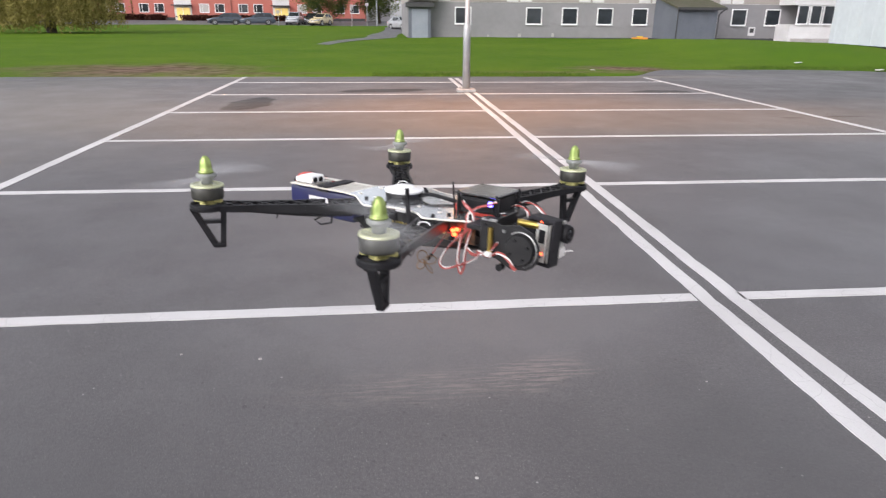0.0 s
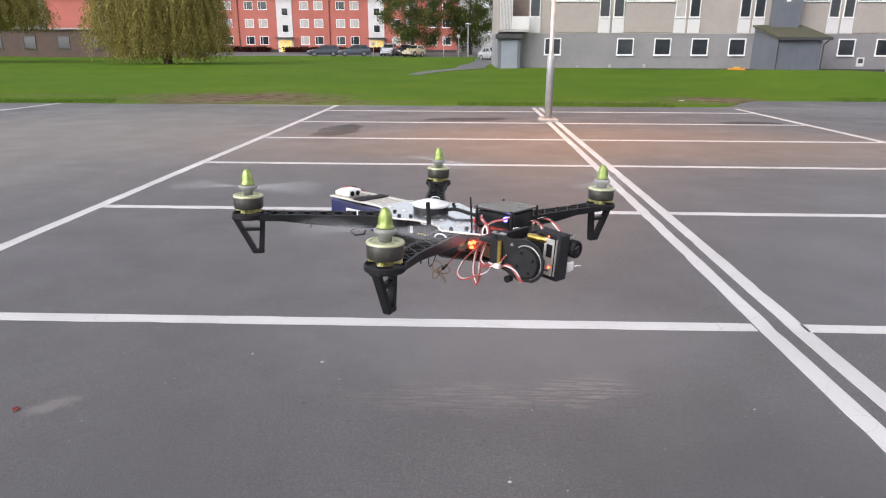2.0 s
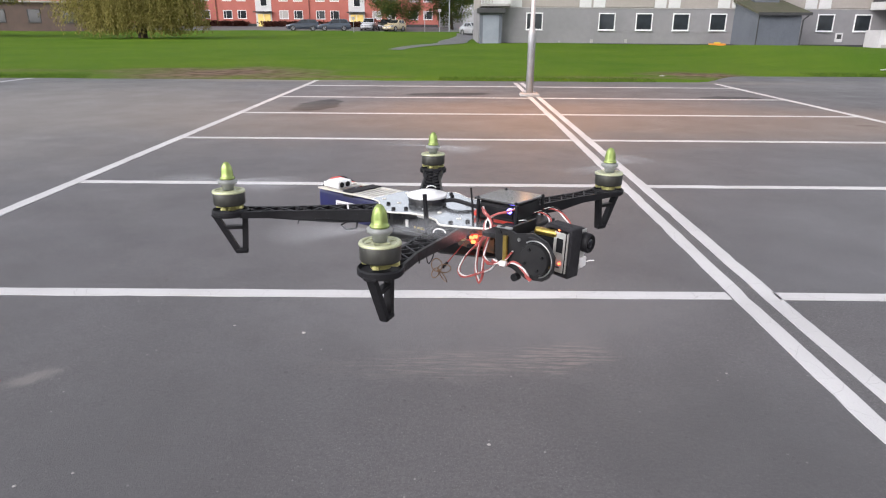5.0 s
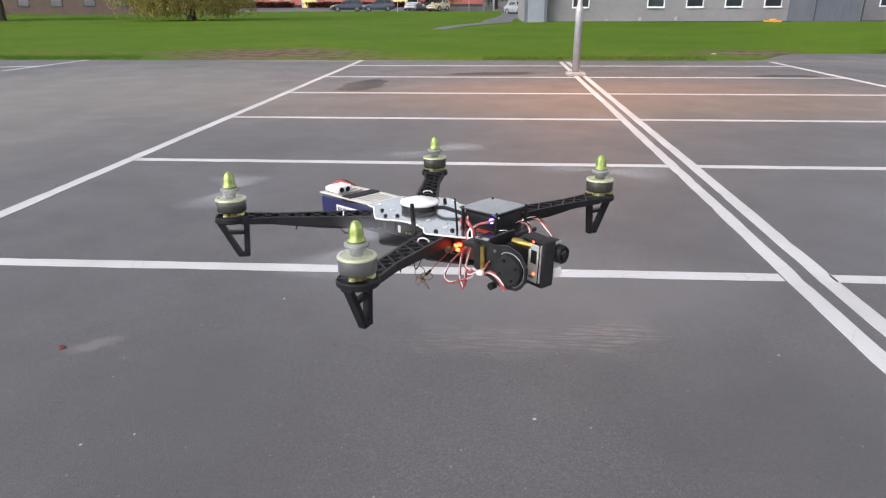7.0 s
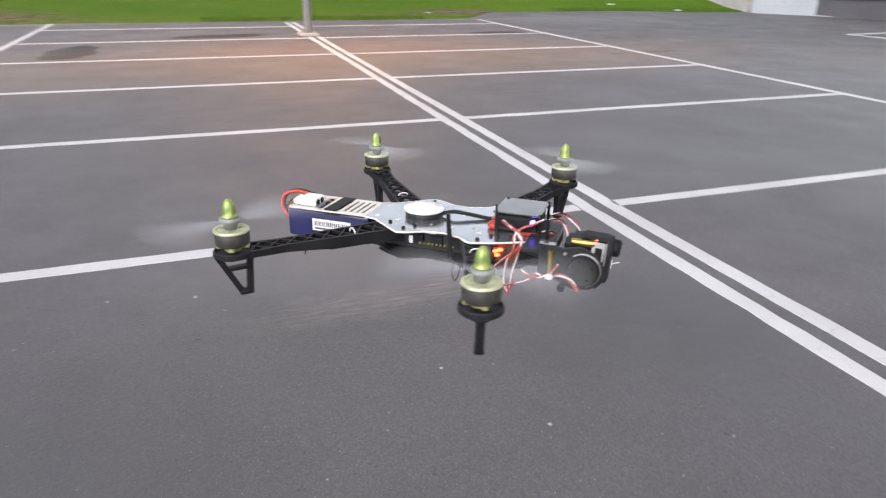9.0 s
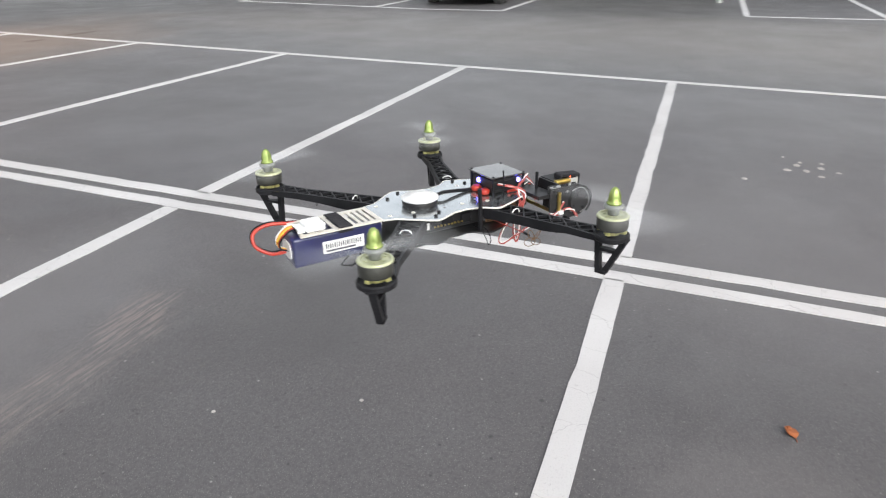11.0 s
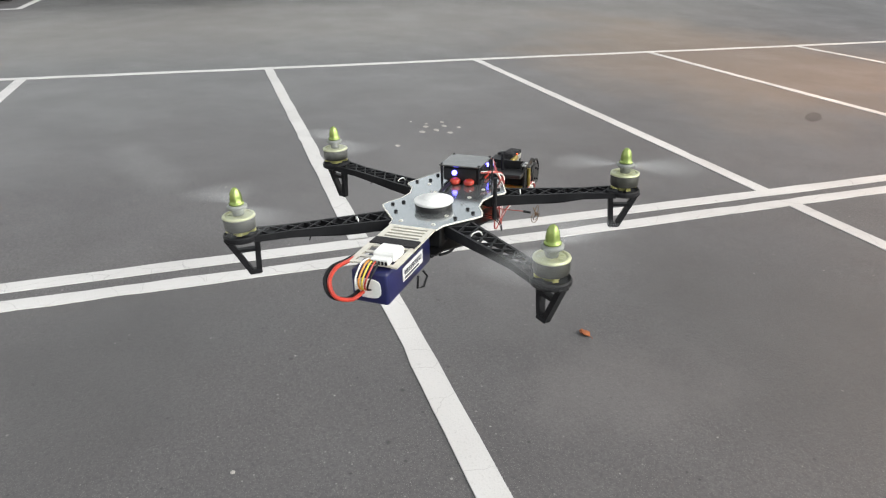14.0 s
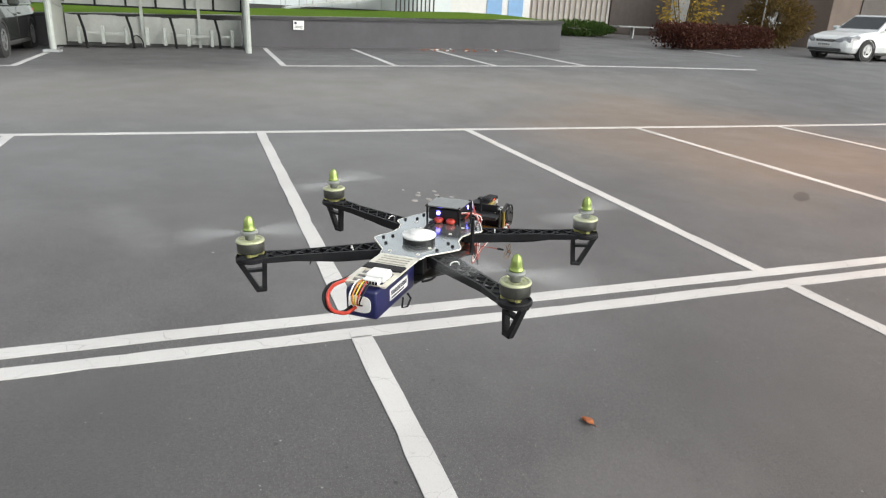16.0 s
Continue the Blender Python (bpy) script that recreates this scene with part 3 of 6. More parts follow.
def arm(ax, ay, bx, by):
    """Lattice arm from the frame at a to the motor at b, with its landing leg."""
    a, b = Vector((ax, ay, 0)), Vector((bx, by, 0))
    d = b - a
    L = d.length
    m = pose(ax, ay, 0, 0, 0, math.degrees(math.atan2(d.y, d.x)))
    top0, top1, h0, h1 = -0.0545, -0.0505, 0.016, 0.0075
    w0, w1, e = 0.018, 0.0105, L - 0.014

    def at(u, s):
        t = u / L
        half = w0 + (w1 - w0) * min(1, t * 1.25) + 0.0062 * ease((t - 0.66) / 0.26)
        return Vector((u, s * half, top0 + (top1 - top0) * t))

    cols = 8
    us = [e * i / cols for i in range(cols + 1)]
    # motor pad with raised rim, root block
    bm = lathe([(0.0, top1 - 0.003), (0.0205, top1 - 0.003), (0.0215, top1 - 0.001), (0.0225, top1 + 0.0012), (0.024, top1 - 0.0005), (0.024, top1 - h1 + 0.002), (0.022, top1 - h1), (0, top1 - h1)], 28, None, pose(L, 0, 0))
    box(L - 0.05, L - 0.015, -0.0145, 0.0145, top1 - h1, top1 - 0.004, 0.002, bm)
    ob = part("arm", bm, BLACK, quad, "black nylon lattice arm")
    ob.matrix_basis = m
    part("arm_root", box(-0.012, 0.006, -0.019, 0.019, top0 - h0, top0 - 0.001, 0.002), BLACK, ob)
    y = 0.0018
    for s in (-1, 1):
        rings = []
        for u in us:
            p = at(u, s)
            h = h0 + (h1 - h0) * u / L
            rings.append([(p.x, p.y - y, p.z), (p.x, p.y + y, p.z), (p.x, p.y + y, p.z - h), (p.x, p.y - y, p.z - h)])
        part("rail", loft(rings), BLACK, ob)
    # crossing ribs on top, a spine below
    for i in range(cols):
        for s in (-1, 1):
            part("rib", bar(at(us[i], s) - Vector((0, 0, 0.002)), at(us[i + 1], -s) - Vector((0, 0, 0.002)), 0.002, 0.004), BLACK, ob)
    part("spine", loft([[(0, -0.003, top0 - h0 + 0.002), (0, 0.003, top0 - h0 + 0.002), (0, 0.003, top0 - h0 - 0.001), (0, -0.003, top0 - h0 - 0.001)],
          [(e, -0.003, top1 - h1 + 0.002), (e, 0.003, top1 - h1 + 0.002), (e, 0.003, top1 - h1 - 0.001), (e, -0.003, top1 - h1 - 0.001)]]), BLACK, ob)
    # landing leg: an open A frame
    z0, z1 = top1 - h1 + 0.001, -0.1115
    leg = bmesh.new()

    def strut(x0, za, x1, zb, w=0.0072, t=0.0085):
        bar((x0, 0, za), (x1, 0, zb), t, w, leg)

    strut(L + 0.02, z0, L - 0.0055, z1 + 0.004)
    strut(L - 0.019, z0, L - 0.0155, z1 + 0.004)
    strut(L - 0.017, z0 - 0.018, L + 0.011, z0 - 0.018, 0.0045)
    box(L - 0.0195, L - 0.002, -0.0055, 0.0055, z1, z1 + 0.007, 0.0018, leg)
    box(L - 0.022, L + 0.024, -0.008, 0.008, z0 - 0.002, z0 + 0.003, 0.0015, leg)
    part("leg", leg, BLACK, ob)
    # wires tied under the arm
    cable = bmesh.new()
    for s, mt in ((-0.004, 0), (0.0, 0), (0.004, 0)):
        tube([(0.01, s, top0 - h0 - 0.003), (L * 0.3, s + 0.002, top0 - h0 - 0.001), (L * 0.5, s - 0.002, top0 - h0 + 0.002), (L * 0.75, s, top1 - h1 - 0.004), (L - 0.03, s, top1 - h1 - 0.002)], 0.0018, 6, cable, None, 5)
    part("motor_cable", cable, BLACK, ob)
    for u in (0.22, 0.55):
        half = (w0 + (w1 - w0) * min(1, u * 1.25)) * 0.55
        zt = top0 + (top1 - top0) * u
        tie = tube([(L * u, -half, zt - 0.004), (L * u, -half * 0.7, zt + 0.0012), (L * u, 0, zt + 0.0028), (L * u, half * 0.7, zt + 0.0012), (L * u, half, zt - 0.004)], 0.0009, 6, None, None, 4)
        part("cable_tie", tie, WHITE if u < 0.3 else BLACK, ob, "white cable tie" if u < 0.3 else "")
        part("tie_end", tube([(L * u, half * 0.4, zt - 0.014), (L * u + 0.003, half * 0.5, zt - 0.021)], 0.0009, 5), BLACK, ob)
    return ob


PROPS = [motor(XM, YF, 1), motor(XM, -YF, -1), motor(-XM, YR, -1), motor(-XM, -YR, 1)]
for s in (1, -1):
    arm(0.1, 0.058 * s, XM, YF * s)
    arm(-0.034, 0.054 * s, -XM, YR * s)

# frame plates: a waisted top board with a slotted tail, a dark board below
half = [(0.176, 0.036), (0.168, 0.049), (0.135, 0.066), (0.1, 0.08), (0.093, 0.078), (0.08, 0.066), (0.055, 0.058), (0.03, 0.061), (0.008, 0.073), (-0.004, 0.076),
        (-0.012, 0.071), (-0.04, 0.048), (-0.052, 0.038), (-0.07, 0.034)]
outline = half + [(x, -y) for x, y in half[::-1]]
board = part("top_board", prism(outline, PLATE_Z - 0.0016, PLATE_Z + 0.0006, bevel=0.0003), SILVERBOARD, quad, "pale glossy circuit-board top plate")
edge = [Vector((x * 1.004, y * 1.004, PLATE_Z - 0.0004)) for x, y in outline]
part("board_rim", tube([tuple(v) for v in edge] + [tuple(edge[0])], 0.0013, 6), BOARDEDGE, quad, "bare pale edge of the top plate")
for s in (1, -1):
    part("tray_rail", box(-0.192, -0.069, 0.029 * s - 0.004, 0.029 * s + 0.004, PLATE_Z - 0.0016, PLATE_Z + 0.0006), BUFF, quad, "pale slotted battery tray rail")
for x in (-0.074, -0.083, -0.0925, -0.102, -0.112, -0.14, -0.158, -0.172, -0.188):
    part("tray_bar", box(x - 0.0027, x + 0.0027, -0.026, 0.026, PLATE_Z - 0.0014, PLATE_Z + 0.0005), BUFF, quad)
part("bottom_board", prism([(x * 0.93, y * 0.92) for x, y in outline], -0.0925, -0.0905), CARBON, quad, "black lower frame plate")
for x, y in ((0.145, 0.048), (0.105, 0.068), (0.118, 0.05), (0.0, 0.062), (-0.026, 0.045), (0.012, 0.05)):
    for s in (1, -1):
        part("screw", lathe([(0, 0), (0.0028, 0), (0.0028, 0.0022), (0.0015, 0.003), (0, 0.003)], 8, None, pose(x, y * s, PLATE_Z + 0.0006)), BLACK, quad)
for x, y in ((-0.055, 0.024), (-0.055, -0.024), (0.06, 0.022), (0.068, 0.022), (0.06, -0.036), (-0.02, -0.03), (0.1, -0.045), (0.1, 0.045)):
    part("rivet_ring", tube([(x + 0.0026 * math.cos(a), y + 0.0026 * math.sin(a), PLATE_Z + 0.0009) for a in np.linspace(0, 2 * math.pi, 13)], 0.0006, 5), BOARDEDGE, quad)
for x, y in ((0.07, 0.03), (0.03, -0.035), (0.088, -0.028)):
    part("solder_pad", lathe([(0, 0), (0.0022, 0), (0.0012, 0.001), (0, 0.001)], 8, None, pose(x, y, PLATE_Z + 0.0006)), STEEL, quad)

# satellite receiver puck
puck = part("gps_puck", lathe([(0, PLATE_Z + 0.0006), (0.0265, PLATE_Z + 0.0006), (0.0272, -0.047), (0.0265, -0.0435), (0, -0.044)], 30, None, pose(0.007, 0, 0)), CARBON, quad, "black base of a round receiver")
part("puck_top", lathe([(0, -0.0433), (0.027, -0.0433), (0.0285, -0.0415), (0.0285, -0.0395), (0.0265, -0.0385), (0.0165, -0.0372), (0.016, -0.0362), (0.0145, -0.0348), (0, -0.0344)], 32, None, pose(0.007, 0, 0)), WHITE, puck, "white domed receiver cap", True)
part("puck_cable", tube([(0.033, 0.004, -0.047), (0.05, 0.006, -0.043), (0.075, 0.01, -0.046), (0.1, 0.012, -0.049), (0.115, 0.01, -0.047)], 0.0028, 8, None, None, 6), BLACK, puck)

# power stage and electronics between the plates
core = part("electronics", box(-0.045, 0.1, -0.03, 0.03, -0.0905, -0.0545, 0.002), CARBON, quad, "dark electronics stack between the plates")
for s in (1, -1):
    bm = bmesh.new()
    for x in (-0.03, 0.0, 0.028, 0.06):
        box(x, x + 0.018, 0.0305 * s - 0.003, 0.0305 * s + 0.003, -0.084, -0.068, 0.001, bm)
    part("speed_controller", bm, BLACK, core)
    part("board_edge", box(-0.035, 0.09, 0.031 * s - 0.002, 0.031 * s + 0.002, -0.0635, -0.0615), COPPERGREEN, core, "circuit board edge with copper traces")
    part("sticker", box(0.02, 0.037, 0.036 * s - 0.0006, 0.036 * s + 0.0006, -0.064, -0.0565), WHITE, core, "small white sticker")
    part("sticker", box(-0.002, 0.003, 0.036 * s - 0.0006, 0.036 * s + 0.0006, -0.081, -0.071), WHITE, core)
bm = bmesh.new()
for k in range(9):
    box(0.012 + k * 0.006, 0.0145 + k * 0.006, -0.0345, -0.031, -0.0815, -0.079, bm=bm)
part("pins", bm, BRASS, core)
part("lower_pack", box(-0.055, 0.03, -0.022, 0.022, -0.104, -0.093, 0.003), CARBON, quad, "dark module under the lower plate")
part("lower_cable", tube([(-0.05, -0.03, -0.098), (-0.02, -0.036, -0.103), (0.02, -0.035, -0.1), (0.06, -0.033, -0.102), (0.095, -0.03, -0.097)], 0.002, 6, None, None, 5), BLACK, quad)

# battery in its strap
bat = part("battery", box(-0.202, -0.068, -0.0245, 0.0245, -0.1, -0.0565, 0.0045, seg=3), BLUE, quad, "dark blue lithium battery pack", True)
part("end_cap", prism([(0.0125 * math.copysign(abs(math.cos(a)) ** 0.6, math.cos(a)), 0.0175 * math.copysign(abs(math.sin(a)) ** 0.6, math.sin(a))) for a in np.linspace(0, 2 * math.pi, 25)[:-1]], -0.001, 0.0008, None, pose(-0.2025, 0.002, -0.0785, 0, -90, 0)), WHITE, bat, "white rounded battery end label")
for s in (1, -1):
    part("battery_label", box(-0.16, -0.098, 0.0248 * s - 0.0005, 0.0248 * s + 0.0005, -0.087, -0.069), WHITE, bat, "white battery sticker")
    bm = bmesh.new()
    for k in range(17):
        box(-0.156 + k * 0.0032, -0.1544 + k * 0.0032 - 0.0005 * (k % 2), 0.0256 * s - 0.0003, 0.0256 * s + 0.0003, -0.0795, -0.0725, bm=bm)
    box(-0.156, -0.112, 0.0256 * s - 0.0003, 0.0256 * s + 0.0003, -0.0845, -0.082, bm=bm)
    part("label_print", bm, BARS, bat)
bm = bmesh.new()
box(-0.136, -0.116, -0.031, 0.031, PLATE_Z + 0.0007, PLATE_Z + 0.0026, 0.0006, bm)
for s in (1, -1):
    box(-0.136, -0.116, 0.0305 * s - 0.001, 0.0305 * s + 0.001, PLATE_Z - 0.006, PLATE_Z + 0.002, bm=bm)
part("strap", bm, VELCRO, quad, "black hook-and-loop battery strap")
part("strap_buckle", tube([(-0.125, -0.0295, -0.095), (-0.14, -0.035, -0.104), (-0.125, -0.037, -0.108), (-0.106, -0.034, -0.103), (-0.108, -0.0295, -0.095)], 0.0016, 6), BLACK, quad)
con = part("balance_plug", box(-0.181, -0.153, -0.026, 0.004, PLATE_Z + 0.0008, PLATE_Z + 0.0125, 0.0022), WHITE, quad, "white battery voltage alarm box")
for y in (-0.018, -0.006):
    part("buzzer_hole", lathe([(0, -0.0006), (0.0042, -0.0006), (0.0042, 0.0006), (0, 0.0006)], 14, None, pose(-0.1527, y, PLATE_Z + 0.0066, 0, 90, 0)), BLACK, con, "round black buzzer opening")
part("plug_block", box(-0.192, -0.181, -0.022, 0.002, PLATE_Z + 0.001, PLATE_Z + 0.008, 0.001), WHITE, con)
bm = bmesh.new()
for k in range(5):
    box(-0.1935, -0.1915, -0.0205 + k * 0.0046, -0.018 + k * 0.0046, PLATE_Z + 0.002, PLATE_Z + 0.006, bm=bm)
part("plug_pins", bm, BLACK, con)
for k, mt in enumerate((BLACK, RED, YELLOW, ORANGE, WHITE)):
    y = -0.009 + 0.0042 * k
    part("balance_wire", tube([(-0.184, y, PLATE_Z + 0.0035), (-0.199, y * 1.2, PLATE_Z + 0.004), (-0.213, y * 1.1 + 0.003, -0.062), (-0.213, y * 0.8 + 0.004, -0.074), (-0.203, y * 0.7 + 0.004, -0.08)], 0.0012, 6, None, None, 6), mt, quad)
for k, (mt, dy) in enumerate(((RED, 0.0), (BLACK, 0.006))):
    part("power_lead", tube([(-0.201, 0.008 + dy, -0.084), (-0.222, 0.014 + dy, -0.086), (-0.241, 0.024 + dy, -0.074), (-0.239, 0.031 + dy, -0.057), (-0.217, 0.034 + dy, -0.05), (-0.187, 0.032 + dy * 0.6, -0.053), (-0.155, 0.031 + dy * 0.5, -0.0555)], 0.0026, 8, None, None, 7), mt, quad, "thick %s silicone power lead" % ("red" if k == 0 else "black"))

# flight controller box
fc = part("controller_lid", box(0.115, 0.178, -0.034, 0.034, -0.0245, -0.022, 0.001), material("dark_mirror_lid", (0.16, 0.155, 0.15), (0.12, 0.118, 0.115), rough=0.13, metal=0.85, scale=40), quad, "dark glossy reflecting controller cover")
part("controller_body", box(0.12, 0.174, -0.029, 0.029, -0.049, -0.0265, 0.002), CARBON, fc)
for x in (0.12, 0.177):
    for y in (-0.031, 0.031):
        part("post", lathe([(0, PLATE_Z), (0.0022, PLATE_Z), (0.0022, -0.0215), (0, -0.02)], 8, None, pose(x, y, 0)), BLACK, fc)
part("led", lathe([(0, -0.002), (0.004, -0.002), (0.004, 0.002), (0, 0.002)], 10, None, pose(0.1195, 0.009, -0.035, 0, 90, 0)), LED_BLUE, fc, "violet-blue glowing light")
part("led", lathe([(0, -0.002), (0.0035, -0.002), (0.0035, 0.002), (0, 0.002)], 10, None, pose(0.168, -0.0295, -0.033, 90, 0, 0)), LED_BLUE, fc)
for y in (0.006, -0.017):
    part("red_plug", lathe([(0, -0.0045), (0.0075, -0.0045), (0.0085, -0.002), (0.0085, 0.001), (0.006, 0.0035), (0, 0.004)], 14, None, pose(0.113, y, -0.0455)), RED, fc, "round red plug", True)
part("red_tape", box(0.146, 0.176, -0.0335, -0.0322, -0.0515, -0.046), RED, fc)
part("side_board", box(0.122, 0.172, -0.0305, -0.0292, -0.043, -0.031), BLACK, fc)
part("lower_deck", box(0.1, 0.185, -0.035, 0.035, -0.0905, -0.0875), CARBON, quad)

# status lights under the front
for x, y, z in ((0.125, -0.05, -0.0705), (0.131, -0.05, -0.068), (0.127, -0.049, -0.076), (0.118, 0.05, -0.071)):
    part("status_led", box(x - 0.003, x + 0.003, y - 0.002, y + 0.002, z - 0.002, z + 0.002, 0.0008), LED_RED, quad, "glowing red status light")

random.seed(12)
for k in range(16):
    x, z = random.uniform(0.1, 0.152), random.uniform(-0.084, -0.06)
    w = random.uniform(0.0015, 0.004)
    part("component", box(x - w, x + w, -0.0475 - random.uniform(0, 0.002), -0.043, z - w * 0.7, z + w * 0.7, 0.0004), (RED, BLACK, COPPERGREEN, PALEBRASS, BLACK)[k % 5], quad)
part("front_board", box(0.098, 0.155, -0.0435, -0.0425, -0.087, -0.058), COPPERGREEN, quad, "dark circuit board by the status lights")

# whip aerials
for x, y, z0, z1, r in ((0.127, -0.05, -0.054, -0.006, 0.0016), (0.07, -0.072, -0.084, -0.019, 0.0038)):
    part("antenna", tube([(x, y, z0), (x - 0.001, y - 0.001, (z0 + z1) / 2), (x - 0.003, y - 0.002, z1)], r, 8, None, None, 0, 0.75), BLACK, quad, "short black whip aerial")

# servo wires: twisted loops in red, white and black
loops = [[(0.182, -0.034, -0.026), (0.172, -0.04, -0.031), (0.158, -0.047, -0.036), (0.15, -0.055, -0.044), (0.151, -0.06, -0.06), (0.144, -0.06, -0.078), (0.14, -0.06, -0.104), (0.145, -0.06, -0.123), (0.15, -0.06, -0.112), (0.151, -0.06, -0.092), (0.155, -0.06, -0.071), (0.16, -0.057, -0.053), (0.152, -0.048, -0.039)],
         [(0.128, -0.032, -0.034), (0.14, -0.045, -0.035), (0.158, -0.056, -0.042), (0.16, -0.06, -0.052), (0.152, -0.06, -0.064), (0.128, -0.06, -0.087), (0.113, -0.06, -0.111), (0.12, -0.06, -0.121), (0.146, -0.062, -0.11), (0.171, -0.07, -0.096), (0.186, -0.082, -0.08)],
         [(0.186, -0.09, -0.077), (0.203, -0.091, -0.08), (0.216, -0.092, -0.073), (0.229, -0.093, -0.077), (0.236, -0.093, -0.085), (0.24, -0.092, -0.09)],
         [(0.166, -0.08, -0.08), (0.18, -0.088, -0.083), (0.193, -0.091, -0.079), (0.204, -0.091, -0.073), (0.213, -0.09, -0.062)],
         [(0.18, 0.03, -0.04), (0.195, 0.03, -0.036), (0.212, 0.026, -0.042), (0.222, 0.028, -0.058), (0.216, 0.03, -0.075), (0.205, 0.032, -0.085)],
         [(0.178, 0.01, -0.042), (0.194, 0.004, -0.036), (0.208, 0.0, -0.044), (0.212, -0.02, -0.06), (0.2, -0.035, -0.07)],
         [(0.18, -0.03, -0.044), (0.192, -0.028, -0.043), (0.2, -0.02, -0.055), (0.196, -0.016, -0.075), (0.205, 0.0, -0.09)]]
for loop in loops:
    for k, mt in enumerate((WHITE, PINKWIRE, PINKWIRE if loop[0][1] < -0.03 else BLACK)):
        pts = []
        for i, p in enumerate(loop):
            a = i * 1.9 + k * 2.1
            pts.append((p[0] + 0.0012 * math.cos(a), p[1] + 0.0012 * math.sin(a), p[2] + 0.0011 * math.sin(a + 1)))
        part("servo_wire", tube(pts, 0.001, 6, None, None, 7), mt, quad)
hub = Vector((0.132, -0.122, -0.0945))
rod = part("aerial_rod", tube([(0.108, -0.044, -0.083), (0.118, -0.075, -0.087), (0.129, -0.106, -0.091)], 0.0008, 6, None, None, 4), PINKWIRE, quad, "thin stiff aerial lead")
part("ferrule", tube([(0.1275, -0.102, -0.0906), (0.1303, -0.113, -0.0925)], 0.0019, 8), BLACK, rod)
part("aerial_hub", lathe([(0, -0.003), (0.0022, -0.0025), (0.0022, 0.002), (0, 0.003)], 8, None, pose(*hub, 60, 0, 15)), BROWNWIRE, rod)
for k in range(4):
    a = k * math.pi / 2 + 0.6
    u = Vector((math.cos(a), 0.15, math.sin(a) * 0.9))
    w = Vector((-math.sin(a), -0.6, math.cos(a) * 0.9))
    ring = [hub + 0.0135 * (u * (1 - math.cos(b)) * 0.62 + w * math.sin(b) * 0.42) for b in np.linspace(0, 2 * math.pi, 14)]
    part("aerial_lobe", tube([tuple(v) for v in ring], 0.0006, 5, None, None, 2), BROWNWIRE, rod, "thin brown cloverleaf aerial loop")
part("loose_loop", tube([(0.07, -0.05, -0.083), (0.074, -0.068, -0.086), (0.075, -0.079, -0.096), (0.079, -0.081, -0.107), (0.084, -0.079, -0.1), (0.083, -0.07, -0.088), (0.08, -0.052, -0.083)], 0.0007, 6, None, None, 5), BLACK, quad, "loose loop of thin black wire")

# camera gimbal: a tray off the front, side plates, tilt motor, camera
gim = part("gimbal", box(0.15, 0.19, -0.03, 0.03, -0.0875, -0.058, 0.002), CARBON, quad, "black two-axis camera gimbal")
gim.matrix_basis = pose(-0.0055, -0.004, 0.0095)
shape = [(0.193, -0.047), (0.202, -0.044), (0.222, -0.05), (0.244, -0.046), (0.262, -0.053), (0.272, -0.068), (0.271, -0.086), (0.258, -0.099), (0.236, -0.101), (0.216, -0.092), (0.202, -0.09), (0.193, -0.084)]
for y in (-0.082,):
    side = part("gimbal_plate", prism(shape, -0.0016, 0.0016, None, pose(0, y, 0, 90, 0, 0), 0.0005), CARBON, gim)
    for x, z in ((0.2, -0.052), (0.226, -0.056), (0.25, -0.09), (0.236, -0.09), (0.265, -0.08), (0.204, -0.083), (0.246, -0.06)):
        part("bolt", lathe([(0, -0.003), (0.0021, -0.003), (0.0021, 0.003), (0, 0.003)], 8, None, pose(x, y, z, 90, 0, 0)), BRASS if x > 0.255 else (STEEL if x > 0.22 else BLACK), side)
part("disc_rim", tube([(0.2485 + 0.021 * math.cos(a), -0.0845, -0.0745 + 0.021 * math.sin(a)) for a in np.linspace(-1.3, 2.2, 16)], 0.0009, 6), STEEL, gim, "bright edge of the tilt disc")
part("servo_disc", lathe([(0, -0.003), (0.0185, -0.003), (0.019, 0.0), (0.0175, 0.003), (0, 0.003)], 24, None, pose(0.2485, -0.086, -0.0745, 90, 0, 0)), CARBON, gim)
part("cross_tray", box(0.172, 0.205, -0.082, 0.03, -0.062, -0.056, 0.001), CARBON, gim)
part("tray_edge", box(0.194, 0.214, -0.084, -0.078, -0.048, -0.045, 0.001), STEEL, gim)
part("servo", box(0.205, 0.232, -0.078, -0.05, -0.092, -0.064, 0.0015), BLACK, gim, "black tilt servo")
part("brass_spacer", lathe([(0, -0.018), (0.003, -0.018), (0.003, 0.016), (0, 0.016)], 10, None, pose(0.209, -0.0862, -0.07)), BRASS, gim)
part("brass_spacer", lathe([(0, -0.05), (0.003, -0.05), (0.003, 0.05), (0, 0.05)], 10, None, pose(0.2, -0.028, -0.085, 90, 0, 0)), BRASS, gim)
part("white_tie", box(0.205, 0.214, -0.0935, -0.088, -0.089, -0.083, 0.001), WHITE, gim)
part("stand_off", lathe([(0, -0.056), (0.0025, -0.056), (0.0025, -0.024), (0, -0.024)], 8, None, pose(0.196, -0.045, -0.005)), BLACK, gim)
for a0, r0 in ((0.4, 0.0125), (2.0, 0.0125), (3.6, 0.0125), (5.2, 0.0125)):
    part("bolt", lathe([(0, -0.002), (0.0018, -0.002), (0.0018, 0.002), (0, 0.002)], 8, None, pose(0.2485 + r0 * math.cos(a0), -0.0895, -0.0745 + r0 * math.sin(a0), 90, 0, 0)), BLACK, gim)
